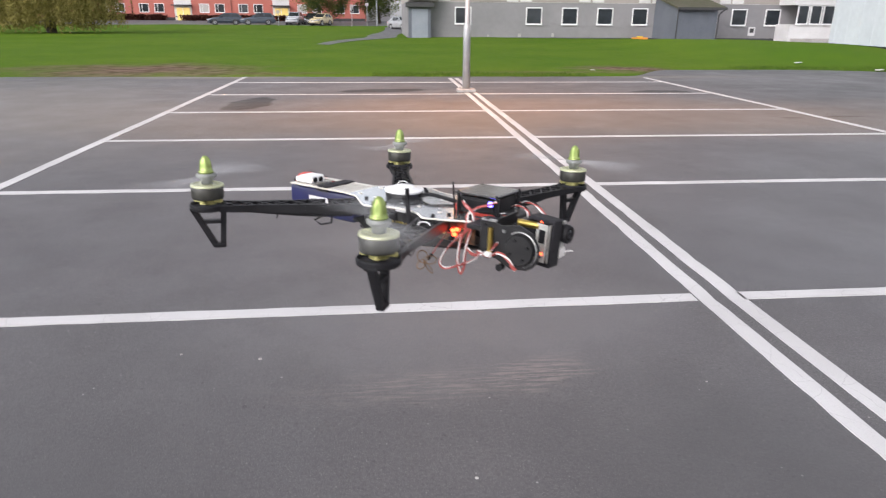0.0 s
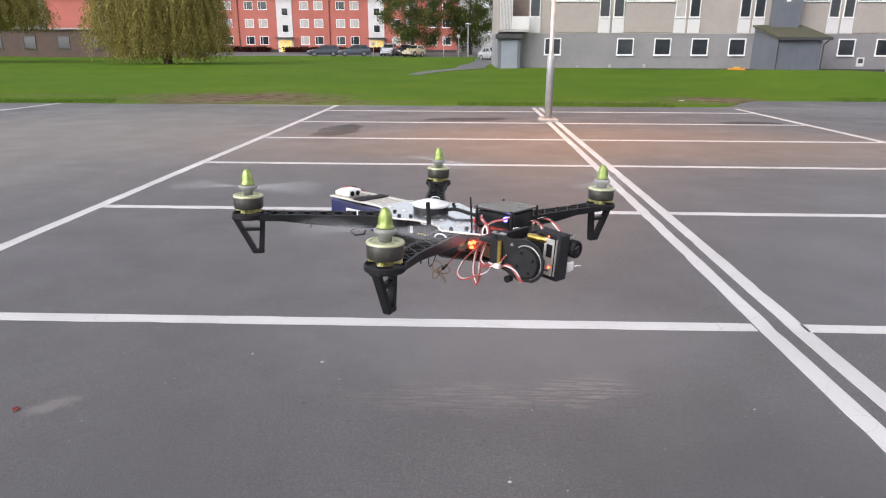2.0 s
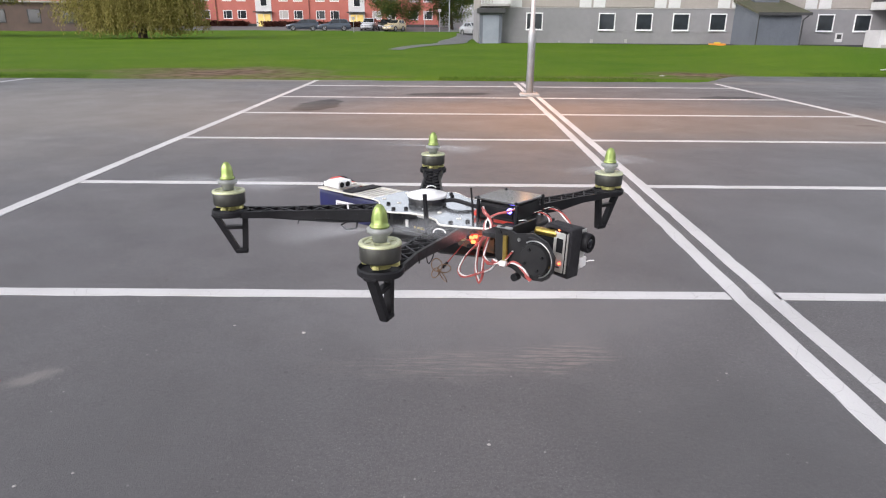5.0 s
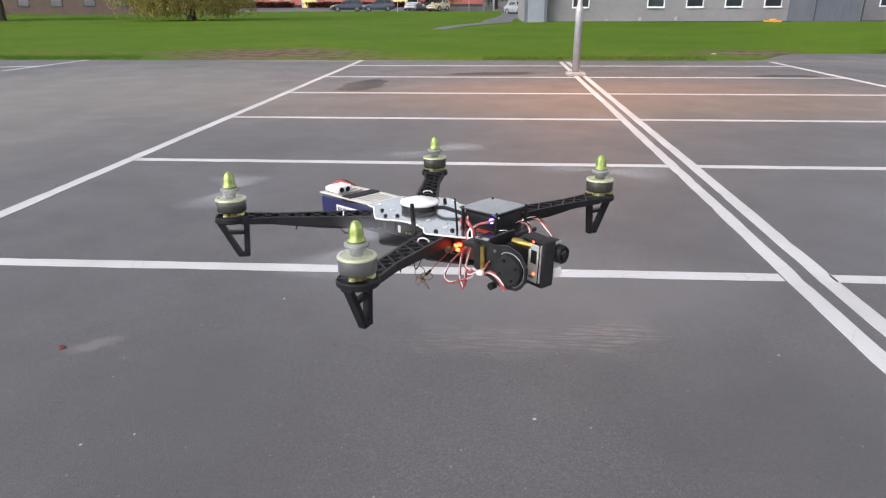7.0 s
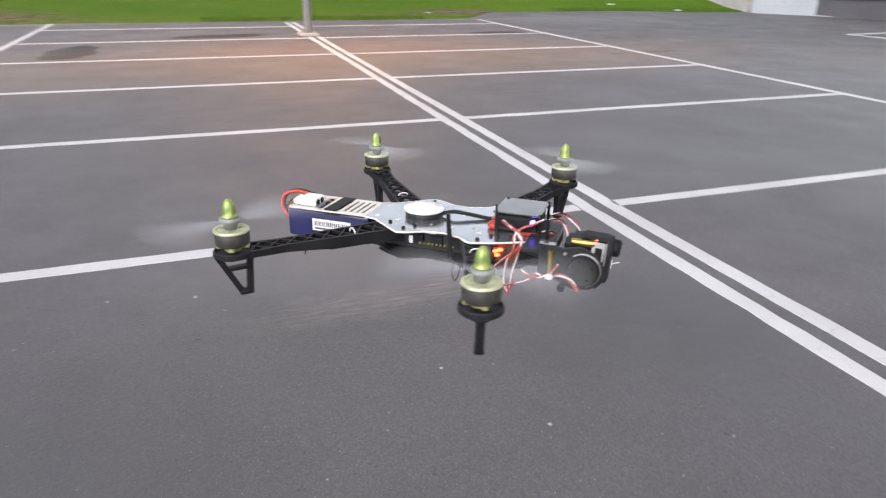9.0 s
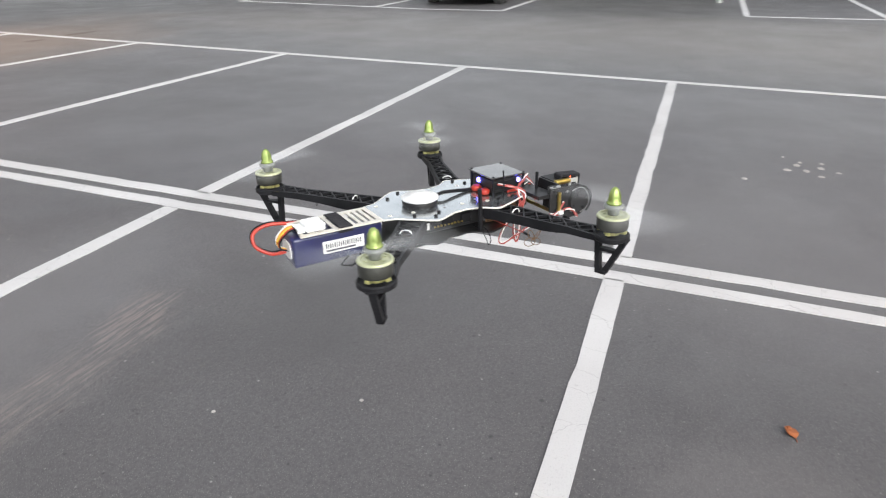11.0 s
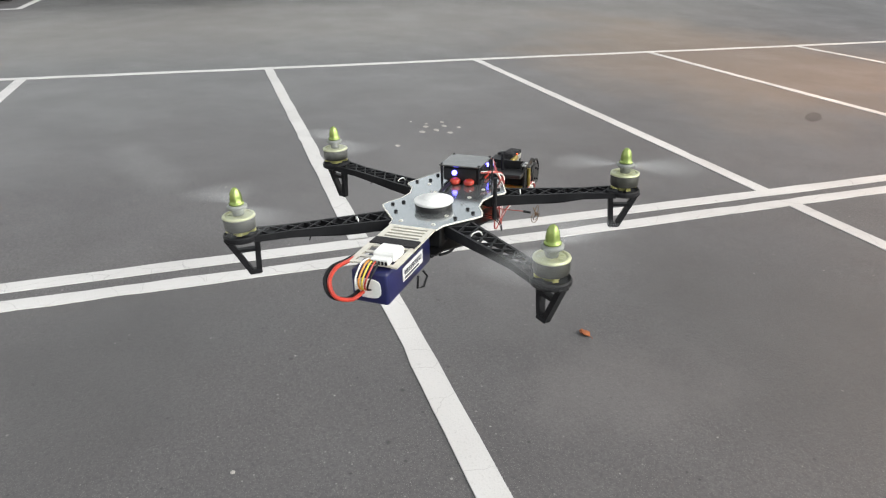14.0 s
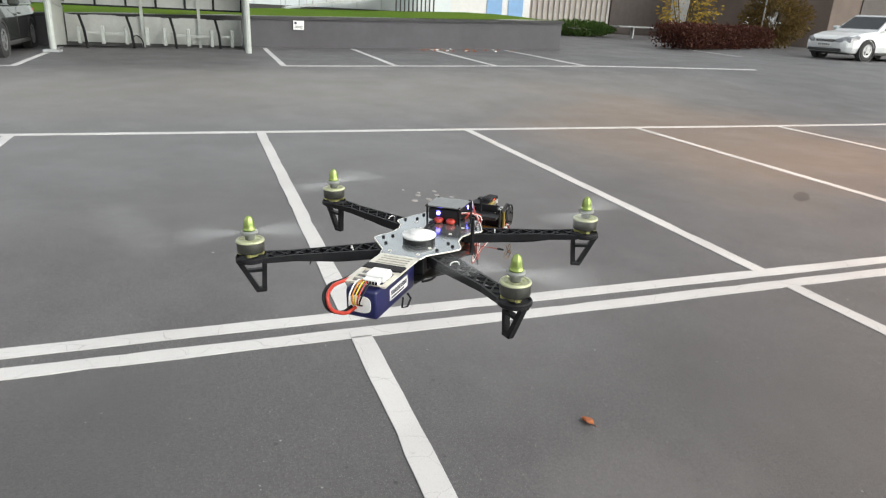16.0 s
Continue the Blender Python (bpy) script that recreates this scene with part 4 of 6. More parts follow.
part("belt_guard", tube([(0.2485 + 0.0245 * math.cos(a), -0.087, -0.0745 + 0.0245 * math.sin(a)) for a in np.linspace(-0.9, 1.9, 14)], 0.0016, 6), CARBON, gim)
part("knob", lathe([(0, -0.004), (0.0045, -0.004), (0.0045, 0.004), (0, 0.004)], 12, None, pose(0.2245, -0.086, -0.1, 90, 0, 0)), BLACK, gim)
part("upper_bracket", box(0.193, 0.214, -0.078, -0.076, -0.058, -0.044, 0.0004), CARBON, gim)
part("upper_bracket", box(0.212, 0.2145, -0.076, -0.03, -0.058, -0.044, 0.0004), CARBON, gim)
part("mount_block", box(0.214, 0.2515, -0.057, -0.014, -0.068, -0.0445, 0.0015), BLACK, quad, "black camera mount block")
part("brass_roller", lathe([(0, -0.0145), (0.0042, -0.0145), (0.0045, -0.0125), (0.0045, 0.0125), (0.0042, 0.0145), (0, 0.0145)], 14, None, pose(0.237, -0.056, -0.0415, 0, 90, 0)), BRASS, quad, "brass-coloured roll shaft", True)
part("roller_saddle", box(0.222, 0.252, -0.0525, -0.018, -0.0455, -0.0395, 0.001), BLACK, quad)
ac = part("action_camera", box(-0.0085, 0.0085, -0.0235, 0.0235, -0.0245, 0.0245, 0.0028, seg=2), BLACK, quad, "small black and silver action camera")
ac.matrix_basis = pose(0.2575, -0.0405, -0.061, 0, 3, -7) @ Matrix.Diagonal((1, 0.8, 1, 1))
side = part("camera_side", box(-0.0078, 0.0078, -0.0247, -0.0236, -0.0235, 0.0235, 0.0008), material("camera_silver", (0.55, 0.55, 0.52), (0.44, 0.44, 0.42), rough=0.35, metal=0.3, scale=70), ac, "scuffed silver camera side")
part("side_window", box(-0.0035, 0.0055, -0.0254, -0.0247, 0.0, 0.0165, 0.0004), BLACK, side, "black window in the camera side")
part("side_slot", box(-0.0055, 0.003, -0.0252, -0.0247, -0.0185, -0.0165), BARS, side)
part("camera_light", lathe([(0, -0.001), (0.0014, -0.001), (0.0014, 0.001), (0, 0.001)], 8, None, pose(0.003, -0.0255, -0.0125, 90, 0, 0)), LED_RED, side, "small red recording light")
part("camera_light", lathe([(0, -0.001), (0.0016, -0.001), (0.0016, 0.001), (0, 0.001)], 8, None, pose(-0.004, -0.02, 0.0248)), LED_RED, ac)
part("camera_face", box(0.0086, 0.0098, -0.023, 0.023, -0.024, 0.024, 0.0008), side.data.materials[0], ac, "silver camera front")
bm = bmesh.new()
for x0, x1, z0, z1 in ((-0.022, 0.0145, 0.0246, 0.0295), (-0.018, 0.0145, -0.0295, -0.0246), (0.0099, 0.0145, -0.0285, 0.0285), (-0.0235, -0.0185, -0.027, 0.0285)):
    box(x0, x1, -0.0215, 0.0035, z0, z1, 0.0023, bm, seg=3)
part("camera_strap", bm, VELCRO, ac, "black padded strap round the camera")
part("lens_barrel", lathe([(0, 0), (0.011, 0), (0.0118, 0.003), (0.0115, 0.0095), (0.0098, 0.0112), (0.008, 0.0098), (0, 0.0092)], 24, None, pose(0.0098, 0.0145, 0.0095, 0, 90, 0)), BLACK, ac, "black lens barrel", True)
part("lens", lathe([(0, 0.009), (0.0075, 0.0093), (0.005, 0.0112), (0, 0.012)], 18, None, pose(0.0098, 0.0145, 0.0095, 0, 90, 0)), LENS, ac, "", True)
part("lens_ring", tube([(0.0208, 0.0145 + 0.0102 * math.cos(a), 0.0095 + 0.0102 * math.sin(a)) for a in np.linspace(0, 2 * math.pi, 21)], 0.0004, 5), CARBON, ac)
part("door_latch", box(0.0098, 0.0135, 0.007, 0.0225, -0.021, -0.009, 0.001), WHITE, ac, "pale latch on the camera front")
part("lead_stub", tube([(0.012, 0.022, -0.016), (0.018, 0.024, -0.013), (0.022, 0.025, -0.012)], 0.0008, 6), WHITE, ac)


# ---------------------------------------------------------------- setting: materials
def wall_mat(name, c, d, scale=1.2, bump=0.15):
    return material(name, c, d, rough=0.85, scale=scale, fine=0.1, bump=bump, bump_scale=40)


GREYWALL = wall_mat("grey_render", (0.235, 0.225, 0.23), (0.19, 0.185, 0.188), 0.35, 0.05)
BEIGE = wall_mat("beige_panel", (0.33, 0.295, 0.265), (0.295, 0.265, 0.24), 0.5, 0.03)
WHITEPANEL = wall_mat("white_panel", (0.58, 0.57, 0.56), (0.52, 0.51, 0.5), 0.8, 0.03)
REDWALL = wall_mat("red_brick_wall", (0.41, 0.125, 0.095), (0.36, 0.11, 0.082), 0.6, 0.05)
BLUEGREY = wall_mat("blue_grey_cladding", (0.115, 0.125, 0.145), (0.095, 0.105, 0.122), 0.8, 0.03)
MOSSROOF = wall_mat("mossy_roof", (0.085, 0.075, 0.05), (0.06, 0.065, 0.03), 2.0)
REDROOF = wall_mat("red_roof", (0.2, 0.075, 0.055), (0.15, 0.06, 0.045), 1.0)
DARK = wall_mat("dark_plinth", (0.05, 0.05, 0.05), (0.035, 0.035, 0.035), 2.0)
WHITEMETAL = material("white_sheet_metal", (0.55, 0.58, 0.61), (0.5, 0.53, 0.56), rough=0.45, scale=0.6)
WALLGREY = wall_mat("dark_grey_wall", (0.085, 0.082, 0.09), (0.07, 0.067, 0.074), 0.7, 0.08)
BROWNWALL = wall_mat("brown_wall", (0.16, 0.12, 0.1), (0.12, 0.09, 0.075), 0.8)
GLASS = glass("window_glass")
GLASSLIT = material("lit_window", (0.6, 0.45, 0.15), (0.5, 0.35, 0.12), rough=0.3, glow=(1.0, 0.72, 0.2), power=0.22, scale=2)
CURTAIN = material("curtained_window", (0.42, 0.4, 0.37), (0.34, 0.32, 0.3), rough=0.3, scale=3)
FRAME = material("white_window_frame", (0.75, 0.75, 0.74), (0.68, 0.68, 0.67), rough=0.5, scale=8)
DARKWOOD = material("dark_brown_door", (0.06, 0.045, 0.04), (0.045, 0.035, 0.03), rough=0.6, scale=4)
BLUEDOOR = material("pale_blue_door", (0.16, 0.3, 0.5), (0.14, 0.26, 0.44), rough=0.5, scale=4)
FROSTED = material("milky_plastic", (0.36, 0.37, 0.35), (0.3, 0.31, 0.29), rough=0.35, scale=1.5)
BARK = material("bark", (0.09, 0.07, 0.055), (0.06, 0.048, 0.038), rough=0.95, scale=9, bump=0.6)


def leaf_mat(name, a, b, c):
    m = bpy.data.materials.new(name)
    m.use_nodes = True
    nt = m.node_tree
    bs = nt.nodes["Principled BSDF"]
    geo = nt.nodes.new("ShaderNodeNewGeometry")
    col = ramp(nt, geo.outputs["Random Per Island"], [(0.0, a), (0.5, b), (1.0, c)])
    nt.links.new(col, bs.inputs["Base Color"])
    bs.inputs["Roughness"].default_value = 0.7
    bs.inputs["Specular IOR Level"].default_value = 0.2
    thin = nt.nodes.new("ShaderNodeBsdfTranslucent")
    nt.links.new(col, thin.inputs["Color"])
    both = nt.nodes.new("ShaderNodeMixShader")
    both.inputs[0].default_value = 0.4
    nt.links.new(bs.outputs[0], both.inputs[1])
    nt.links.new(thin.outputs[0], both.inputs[2])
    nt.links.new(both.outputs[0], nt.nodes["Material Output"].inputs["Surface"])
    return m


WILLOWLEAF = leaf_mat("willow_leaf", (0.16, 0.145, 0.038), (0.26, 0.225, 0.065), (0.36, 0.3, 0.1))
TREELEAF = leaf_mat("tree_leaf", (0.03, 0.06, 0.014), (0.06, 0.095, 0.02), (0.17, 0.16, 0.035))
HEDGELEAF = leaf_mat("red_hedge_leaf", (0.035, 0.012, 0.01), (0.065, 0.02, 0.014), (0.09, 0.035, 0.02))
SHRUBLEAF = leaf_mat("yellow_leaf", (0.3, 0.2, 0.03), (0.42, 0.3, 0.05), (0.25, 0.16, 0.03))
BROWNLEAF = leaf_mat("brown_leaf", (0.08, 0.06, 0.02), (0.13, 0.08, 0.03), (0.16, 0.11, 0.035))
GREENLEAF = leaf_mat("green_leaf", (0.04, 0.08, 0.02), (0.06, 0.11, 0.025), (0.08, 0.12, 0.03))
BLADE = leaf_mat("grass_blade", (0.045, 0.095, 0.01), (0.065, 0.125, 0.012), (0.09, 0.13, 0.02))

# ---------------------------------------------------------------- lamp posts
def lamp_post(x, y):
    z = ground_z(x, y)
    post = thing("lamp_post", pose(x, y, z), "grey galvanised steel car park lamp post on a base plate", "lamp post", "car park lamp posts")
    part("pole", lathe([(0, 0.02), (0.075, 0.02), (0.075, 1.22), (0.07, 1.28), (0.045, 1.33), (0.04, 5.6), (0, 5.6)], 18), GALV, post, "", True)
    part("base_plate", box(-0.19, 0.19, -0.15, 0.15, 0.0, 0.07, 0.015), CONCRETE, post, "low concrete foot")
    for sx in (-0.11, 0.11):
        for sy in (-0.09, 0.09):
            part("bolt", lathe([(0, 0.07), (0.014, 0.07), (0.014, 0.095), (0, 0.1)], 6, None, pose(sx, sy, 0)), STEEL, post)
    part("collar", lathe([(0.03, 1.3), (0.056, 1.3), (0.056, 1.34), (0.03, 1.34)], 14), GALV, post)
    head = part("lamp_head", box(-0.16, 0.16, -0.55, 0.1, 5.6, 5.72, 0.04), GALV, post)
    part("lamp_glass", box(-0.12, 0.12, -0.5, -0.05, 5.585, 5.598), material("sodium_lamp_glass", (0.9, 0.6, 0.3), glow=(1.0, 0.5, 0.15), power=25.0), head, "glowing orange sodium lamp")
    data = bpy.data.lights.new("sodium_light", "SPOT")
    data.energy, data.color, data.spot_size, data.spot_blend, data.shadow_soft_size = 620, (1.0, 0.42, 0.13), radians(150), 1.0, 0.2
    lamp = new("sodium_light", data)
    lamp.matrix_world = look((x, y - 0.28, z + 5.5), (x, y - 0.3, 0))
    return post


lamp_post(-0.08, 10.36)
lamp_post(-0.08, -10.2)

# ---------------------------------------------------------------- houses
CACHE = {}


def shared(name, key, make, mat, parent, m, label=""):
    """A part whose mesh is made once for each key."""
    if key not in CACHE:
        first = part(name, make(), mat, parent, label)
        CACHE[key] = first.data
        first.matrix_basis = m
        return first
    ob = new(name, CACHE[key])
    ob.parent, ob.matrix_basis = parent, m
    if label:
        tagged(ob, label)
    return ob


def window(parent, x, y, z, w, h, pane=None, bar_at=None, t=0.07, frame_mat=None):
    """A framed window standing slightly proud of a wall that faces -y."""
    def make():
        bm = box(-w / 2 - t, w / 2 + t, -0.05, 0.03, -h / 2 - t, -h / 2)
        box(-w / 2 - t, w / 2 + t, -0.05, 0.03, h / 2, h / 2 + t, bm=bm)
        box(-w / 2 - t, -w / 2, -0.05, 0.03, -h / 2, h / 2, bm=bm)
        box(w / 2, w / 2 + t, -0.05, 0.03, -h / 2, h / 2, bm=bm)
        if bar_at is not None:
            box(bar_at - 0.03, bar_at + 0.03, -0.04, 0.03, -h / 2, h / 2, bm=bm)
        return bm

    fr = shared("window", ("w", w, h, bar_at, t, id(frame_mat)), make, frame_mat or FRAME, parent, pose(x, y, z))
    shared("pane", ("p", w, h, id(pane)), lambda: box(-w / 2, w / 2, -0.012, 0.01, -h / 2, h / 2), pane or GLASS, fr, pose(0, 0, 0))
    shared("sill", ("s", w), lambda: box(-w / 2 - 0.1, w / 2 + 0.1, -0.12, -0.051, -0.03, 0.0), frame_mat or FRAME, fr, pose(0, 0, -h / 2 - t))
    return fr


random.seed(4)
# long grey block beyond the lawn
grey = thing("apartment_block", pose(0, 45, 0), "grey rendered apartment block with beige and white upper panels", "building")
part("wall", box(0.2, 40, 0, 12, -0.2, 2.5), GREYWALL, grey, "stained grey rendered ground floor")
part("plinth", box(0.15, 40, -0.03, 0, -0.2, 0.16), DARK, grey)
part("upper_wall", box(0.2, 40, 0.03, 12, 2.5, 10.3), BEIGE, grey)
part("roof", box(-0.2, 40.4, -0.4, 12.4, 10.3, 10.6, 0.03), DARK, grey)
for k, x in enumerate((4.06, 9.08, 11.65, 14.2, 16.75, 24.15, 26.7)):
    window(grey, x, 0.0, 1.6, 1.02, 1.0, GLASS)
for storey in range(3):
    z = 2.52 + 2.62 * storey
    for k in range(8):
        if k == 0:
            pair = (2.75,)
        else:
            c = 8.0 + 5.15 * (k - 1) if k != 3 else 17.5
            pair = (c - 0.48, c + 0.48)
        for x in pair:
            shared("white_panel", "wp", lambda: box(-0.4, 0.4, -0.04, 0.03, 0, 0.98), WHITEPANEL, grey, pose(x, 0, z))
            window(grey, x, 0, z + 1.72, 0.62, 1.3, random.choice((GLASS, GLASS, CURTAIN)), None, 0.05)
        if k and k != 3:
            for s in (-1, 1):
                window(grey, c - 2.57 + s * 0.82, 0, z + 2.25, 1.5, 0.3, CURTAIN if (k + s) % 3 == 0 else GLASS, None, 0.05)
            shared("beige_panel", "bp", lambda: box(-1.68, 1.68, -0.03, 0.03, 0.02, 1.95, 0.01), BEIGE, grey, pose(c - 2.57, 0, z))
    part("floor_band", box(0.2, 40, -0.02, 0.03, z - 0.06, z - 0.01), CONCRETE, grey)
# corner balcony and shed at the end
bal = part("balcony", box(0.2, 2.3, -0.9, 0.02, 2.55, 2.7), CONCRETE, grey, "small corner balcony with white front")
part("balcony_front", box(1.15, 2.3, -0.93, -0.88, 2.7, 3.55), WHITEPANEL, bal)
for k in range(9):
    shared("slat", "slat", lambda: box(-0.03, 0.03, -0.03, 0.03, 0, 2.3), WHITEPANEL, bal, pose(0.32 + k * 0.1, -0.9, 2.7))
part("side_post", box(0.2, 0.28, -0.93, 0.0, 2.5, 5.1), BEIGE, bal)
part("balcony_shade", box(1.15, 2.3, 0.0, 0.028, 2.72, 4.95), BROWNWALL, bal)
shed = thing("bin_shed", pose(1.0, 44.2, 0), "small blue-grey shed with dark roof beside the block", "shed")
part("shed_wall", box(-0.75, 0.75, -0.05, 0.78, 0, 2.1), BLUEGREY, shed)
part("shed_roof", box(-0.95, 0.95, -0.4, 0.79, 2.1, 2.4, 0.02), DARK, shed)
part("shed_door", box(-0.55, 0.55, -0.08, -0.05, 0.05, 2.0), wall_mat("shed_door", (0.24, 0.26, 0.29), (0.2, 0.22, 0.25)), shed)
# entrance with lean-to roof and shaft
ent = part("entrance", box(17.8, 20.5, -4.0, -0.02, -0.1, 2.08), BLUEGREY, grey, "blue-grey clad entrance with sloping roof")
part("entrance_gable", loft([[(x, -3.98, 2.08), (x, -3.98, 2.1), (x, -0.03, 2.9), (x, -0.03, 2.08)] for x in (17.82, 20.48)]), BLUEGREY, ent)
part("lean_to_roof", loft([[(x, -4.3, 2.08), (x, -4.3, 2.2), (x, -0.03, 3.06), (x, -0.03, 2.93)] for x in (17.62, 20.95)]), MOSSROOF, ent)
part("eave_board", box(17.6, 20.97, -4.36, -4.301, 2.02, 2.19), DARK, ent)
part("corner_trim", box(17.77, 17.82, -4.04, -3.98, 0.0, 2.05), DARK, ent)
part("entrance_plinth", box(17.75, 20.55, -4.03, -0.05, -0.1, 0.16), DARK, ent)
for k in range(6):
    part("cladding_joint", box(18.2 + 0.42 * k, 18.215 + 0.42 * k, -4.015, -4.0, 0.17, 2.0), BLUEGREY, ent)
part("shaft", box(18.7, 20.35, -0.9, -0.03, 2.6, 11.0), BLUEGREY, ent)
part("shaft_light", box(19.3, 19.55, -1.0, -0.9, 4.5, 4.7), WHITE, ent)
part("downpipe", tube([(20.9, -4.2, 2.1), (20.6, -4.02, 1.75), (20.58, -4.02, 0.1)], 0.05, 8), DARK, ent)
for x, w, h in ((8.0, 0.2, 0.22), (10.4, 0.18, 0.25), (5.8, 0.1, 0.12)):
    part("vent", box(x, x + w, -0.09, -0.031, 0.2, 0.2 + h), CONCRETE, grey)
part("hatch", box(25.0, 25.5, -0.06, -0.001, 0.35, 0.95), WHITEPANEL, grey)
part("hatch_grille", box(25.1, 25.4, -0.075, -0.0601, 0.55, 0.85), DARK, grey)
crate = thing("yellow_box", pose(16.6, 44.2, 0.06), "small yellow-orange box on the grass by the wall", "box")
part("crate_body", box(-0.55, 0.55, -0.15, 0.15, 0.0, 0.16, 0.03), ORANGE, crate)
part("crate_lid", box(-0.2, 0.2, -0.1, 0.1, 0.16, 0.24, 0.03), YELLOW, crate)

# glazed porch at the end of the block and the white-clad house before it
porch = thing("glazed_porch", pose(27.6, 43.2, 0), "white glazed ground-floor porch with pale panels", "porch")
part("porch_wall", box(-0.6, 9, 0, 1.7, 0, 1.15), WHITEPANEL, porch)
part("porch_lintel", box(-0.6, 9, -0.1, 1.7, 2.45, 2.95), WHITEPANEL, porch)
part("porch_balcony", box(-0.5, 9, -0.25, 1.7, 2.95, 4.2), DARK, porch)
for k in range(9):
    window(porch, 0.25 + k * 0.95, 0.0, 1.8, 0.72, 1.15, GLASS, None, 0.06)
for x in (2.05, 2.5):
    part("porch_post", box(x, x + 0.09, -0.9, -0.8, 0, 2.5), DARK, porch)
part("porch_step", box(-0.4, 4, -1.4, 0, -0.05, 0.22, 0.02), CONCRETE, porch)

wb = Vector((15.35, 15.2, 0)), Vector((16.6, 23.3, 0))
ang = math.degrees(math.atan2(wb[1].y - wb[0].y, wb[1].x - wb[0].x))
white_house = thing("white_house", pose(15.35, 15.2, 0, 0, 0, ang), "white sheet-clad building on a pale concrete plinth", "building")
part("cladding", box(-0.1, 8.3, -12, 0.12, 0.56, 7.0), WHITEMETAL, white_house)
for k in range(9):
    shared("cladding_seam", "seam", lambda: box(-0.012, 0.012, 0.12, 0.128, 0.56, 7.0), WHITEMETAL, white_house, pose(0.7 + k * 0.9, 0, 0))
part("plinth", box(0.0, 8.2, -11.9, 0.0, -0.2, 0.56), CONCRETE, white_house)
# dark strip stands in for the shade under the cladding's overhang
part("overhang_shade", box(0.0, 8.25, 0.0, 0.06, 0.44, 0.56), DARK, white_house)
PALEMETAL = material("pale_grey_metal", (0.34, 0.36, 0.38), (0.3, 0.32, 0.34), rough=0.5, scale=1.0)
garage = thing("garage_wall", pose(15.3, 15.0, 0, 0, 0, -68), "pale metal and brown garage front", "garage")
part("metal_door", box(0.1, 2.1, -0.1, 0.1, 0.0, 2.6), PALEMETAL, garage)
for k in range(8):
    shared("door_rib", "rib", lambda: box(-0.015, 0.015, -0.125, -0.1, 0.03, 2.55), PALEMETAL, garage, pose(0.25 + k * 0.24, 0, 0))
part("warning_sign", box(1.75, 2.02, -0.14, -0.126, 0.75, 0.95), YELLOW, garage)
part("brown_front", box(2.1, 9.0, -0.05, 0.3, 0.0, 2.8), wall_mat("taupe_wall", (0.24, 0.21, 0.195), (0.2, 0.175, 0.16)), garage)
part("kerb", box(2.2, 9.0, -0.35, -0.05, -0.05, 0.06, 0.01), CONCRETE, garage)

# red block of flats far across the lawn
red = thing("red_flats", pose(0, 114, 0.75), "three-storey red brick flats with white stair panels", "building")
part("wall", box(-75, -4, 0, 12, -0.5, 9.4), REDWALL, red)
part("plinth", box(-75, -4, -0.05, 0, -0.5, 0.5), DARK, red)
part("roof", loft([[(-75.5, -0.8, 9.3), (-75.5, 6, 12.6), (-75.5, 12.8, 9.3), (-75.5, 6, 9.2)], [(-3.5, -0.8, 9.3), (-3.5, 6, 12.6), (-3.5, 12.8, 9.3), (-3.5, 6, 9.2)]]), REDROOF, red)
part("gutter", box(-75.5, -3.5, -0.95, -0.8, 9.15, 9.35), DARK, red)
for c in (-64.4, -49.1, -33.4, -17.7):
    st = part("stair_panel", box(c - 1.35, c + 1.35, -0.08, 0.0, 0.0, 9.3), WHITEPANEL, red, "white stairwell panel")
    for z in (3.9, 6.6):
        window(red, c + 0.1, -0.09, z, 1.0, 1.1, GLASS, None, 0.06)
    part("entry_door", box(c - 1.0, c + 1.1, -0.14, -0.08, 0.0, 2.0), GLASSLIT, st, "lit glazed entrance door")
    part("entry_frame", box(c - 0.05, c + 0.05, -0.18, -0.14, 0.0, 2.0), FRAME, st)
    part("entry_roof", box(c - 1.5, c + 1.5, -1.3, -0.08, 2.3, 2.45), DARK, st)
    for dx in (3.4, 5.85, 9.6, 12.0):
        for row, z in enumerate((1.95, 4.75, 7.6)):
            r = random.random()
            window(red, c + dx, 0, z, 1.35, 1.2, GLASSLIT if r < 0.035 else (CURTAIN if r < 0.45 else GLASS), -0.28, 0.09)
    part("downpipe", tube([(c + 7.7, -0.09, 9.2), (c + 7.7, -0.09, 0)], 0.07, 6), REDROOF, red)
gable = thing("white_gabled_house", pose(-6.5, 128, 0.6), "white gable-ended house behind the trees", "building")
part("wall", prism([(-6, -1), (7.0, -1), (7.0, 7.0), (-0.5, 12.5), (-6, 8)], 0, 10, None, pose(0, 10, 0, 90, 0, 0)), WHITEPANEL, gable)
part("roof_edge", bar((-0.5, -0.2, 12.7), (7.4, -0.2, 6.9), 0.5, 0.25), DARK, gable)
low = thing("low_brown_house", pose(-52, 78, 0.2), "low brown brick building with dark windows", "building")
part("wall", box(-30, 9, 0, 8, 0, 3.3), wall_mat("brown_brick", (0.095, 0.062, 0.05), (0.075, 0.05, 0.04)), low)
part("roof_edge", box(-30.3, 9.3, -0.4, 8.3, 3.3, 3.48), CONCRETE, low)
for k in range(8):
    window(low, -24 + k * 4.2, 0, 1.8, 1.4, 1.35, GLASS, None, 0.08, DARK)


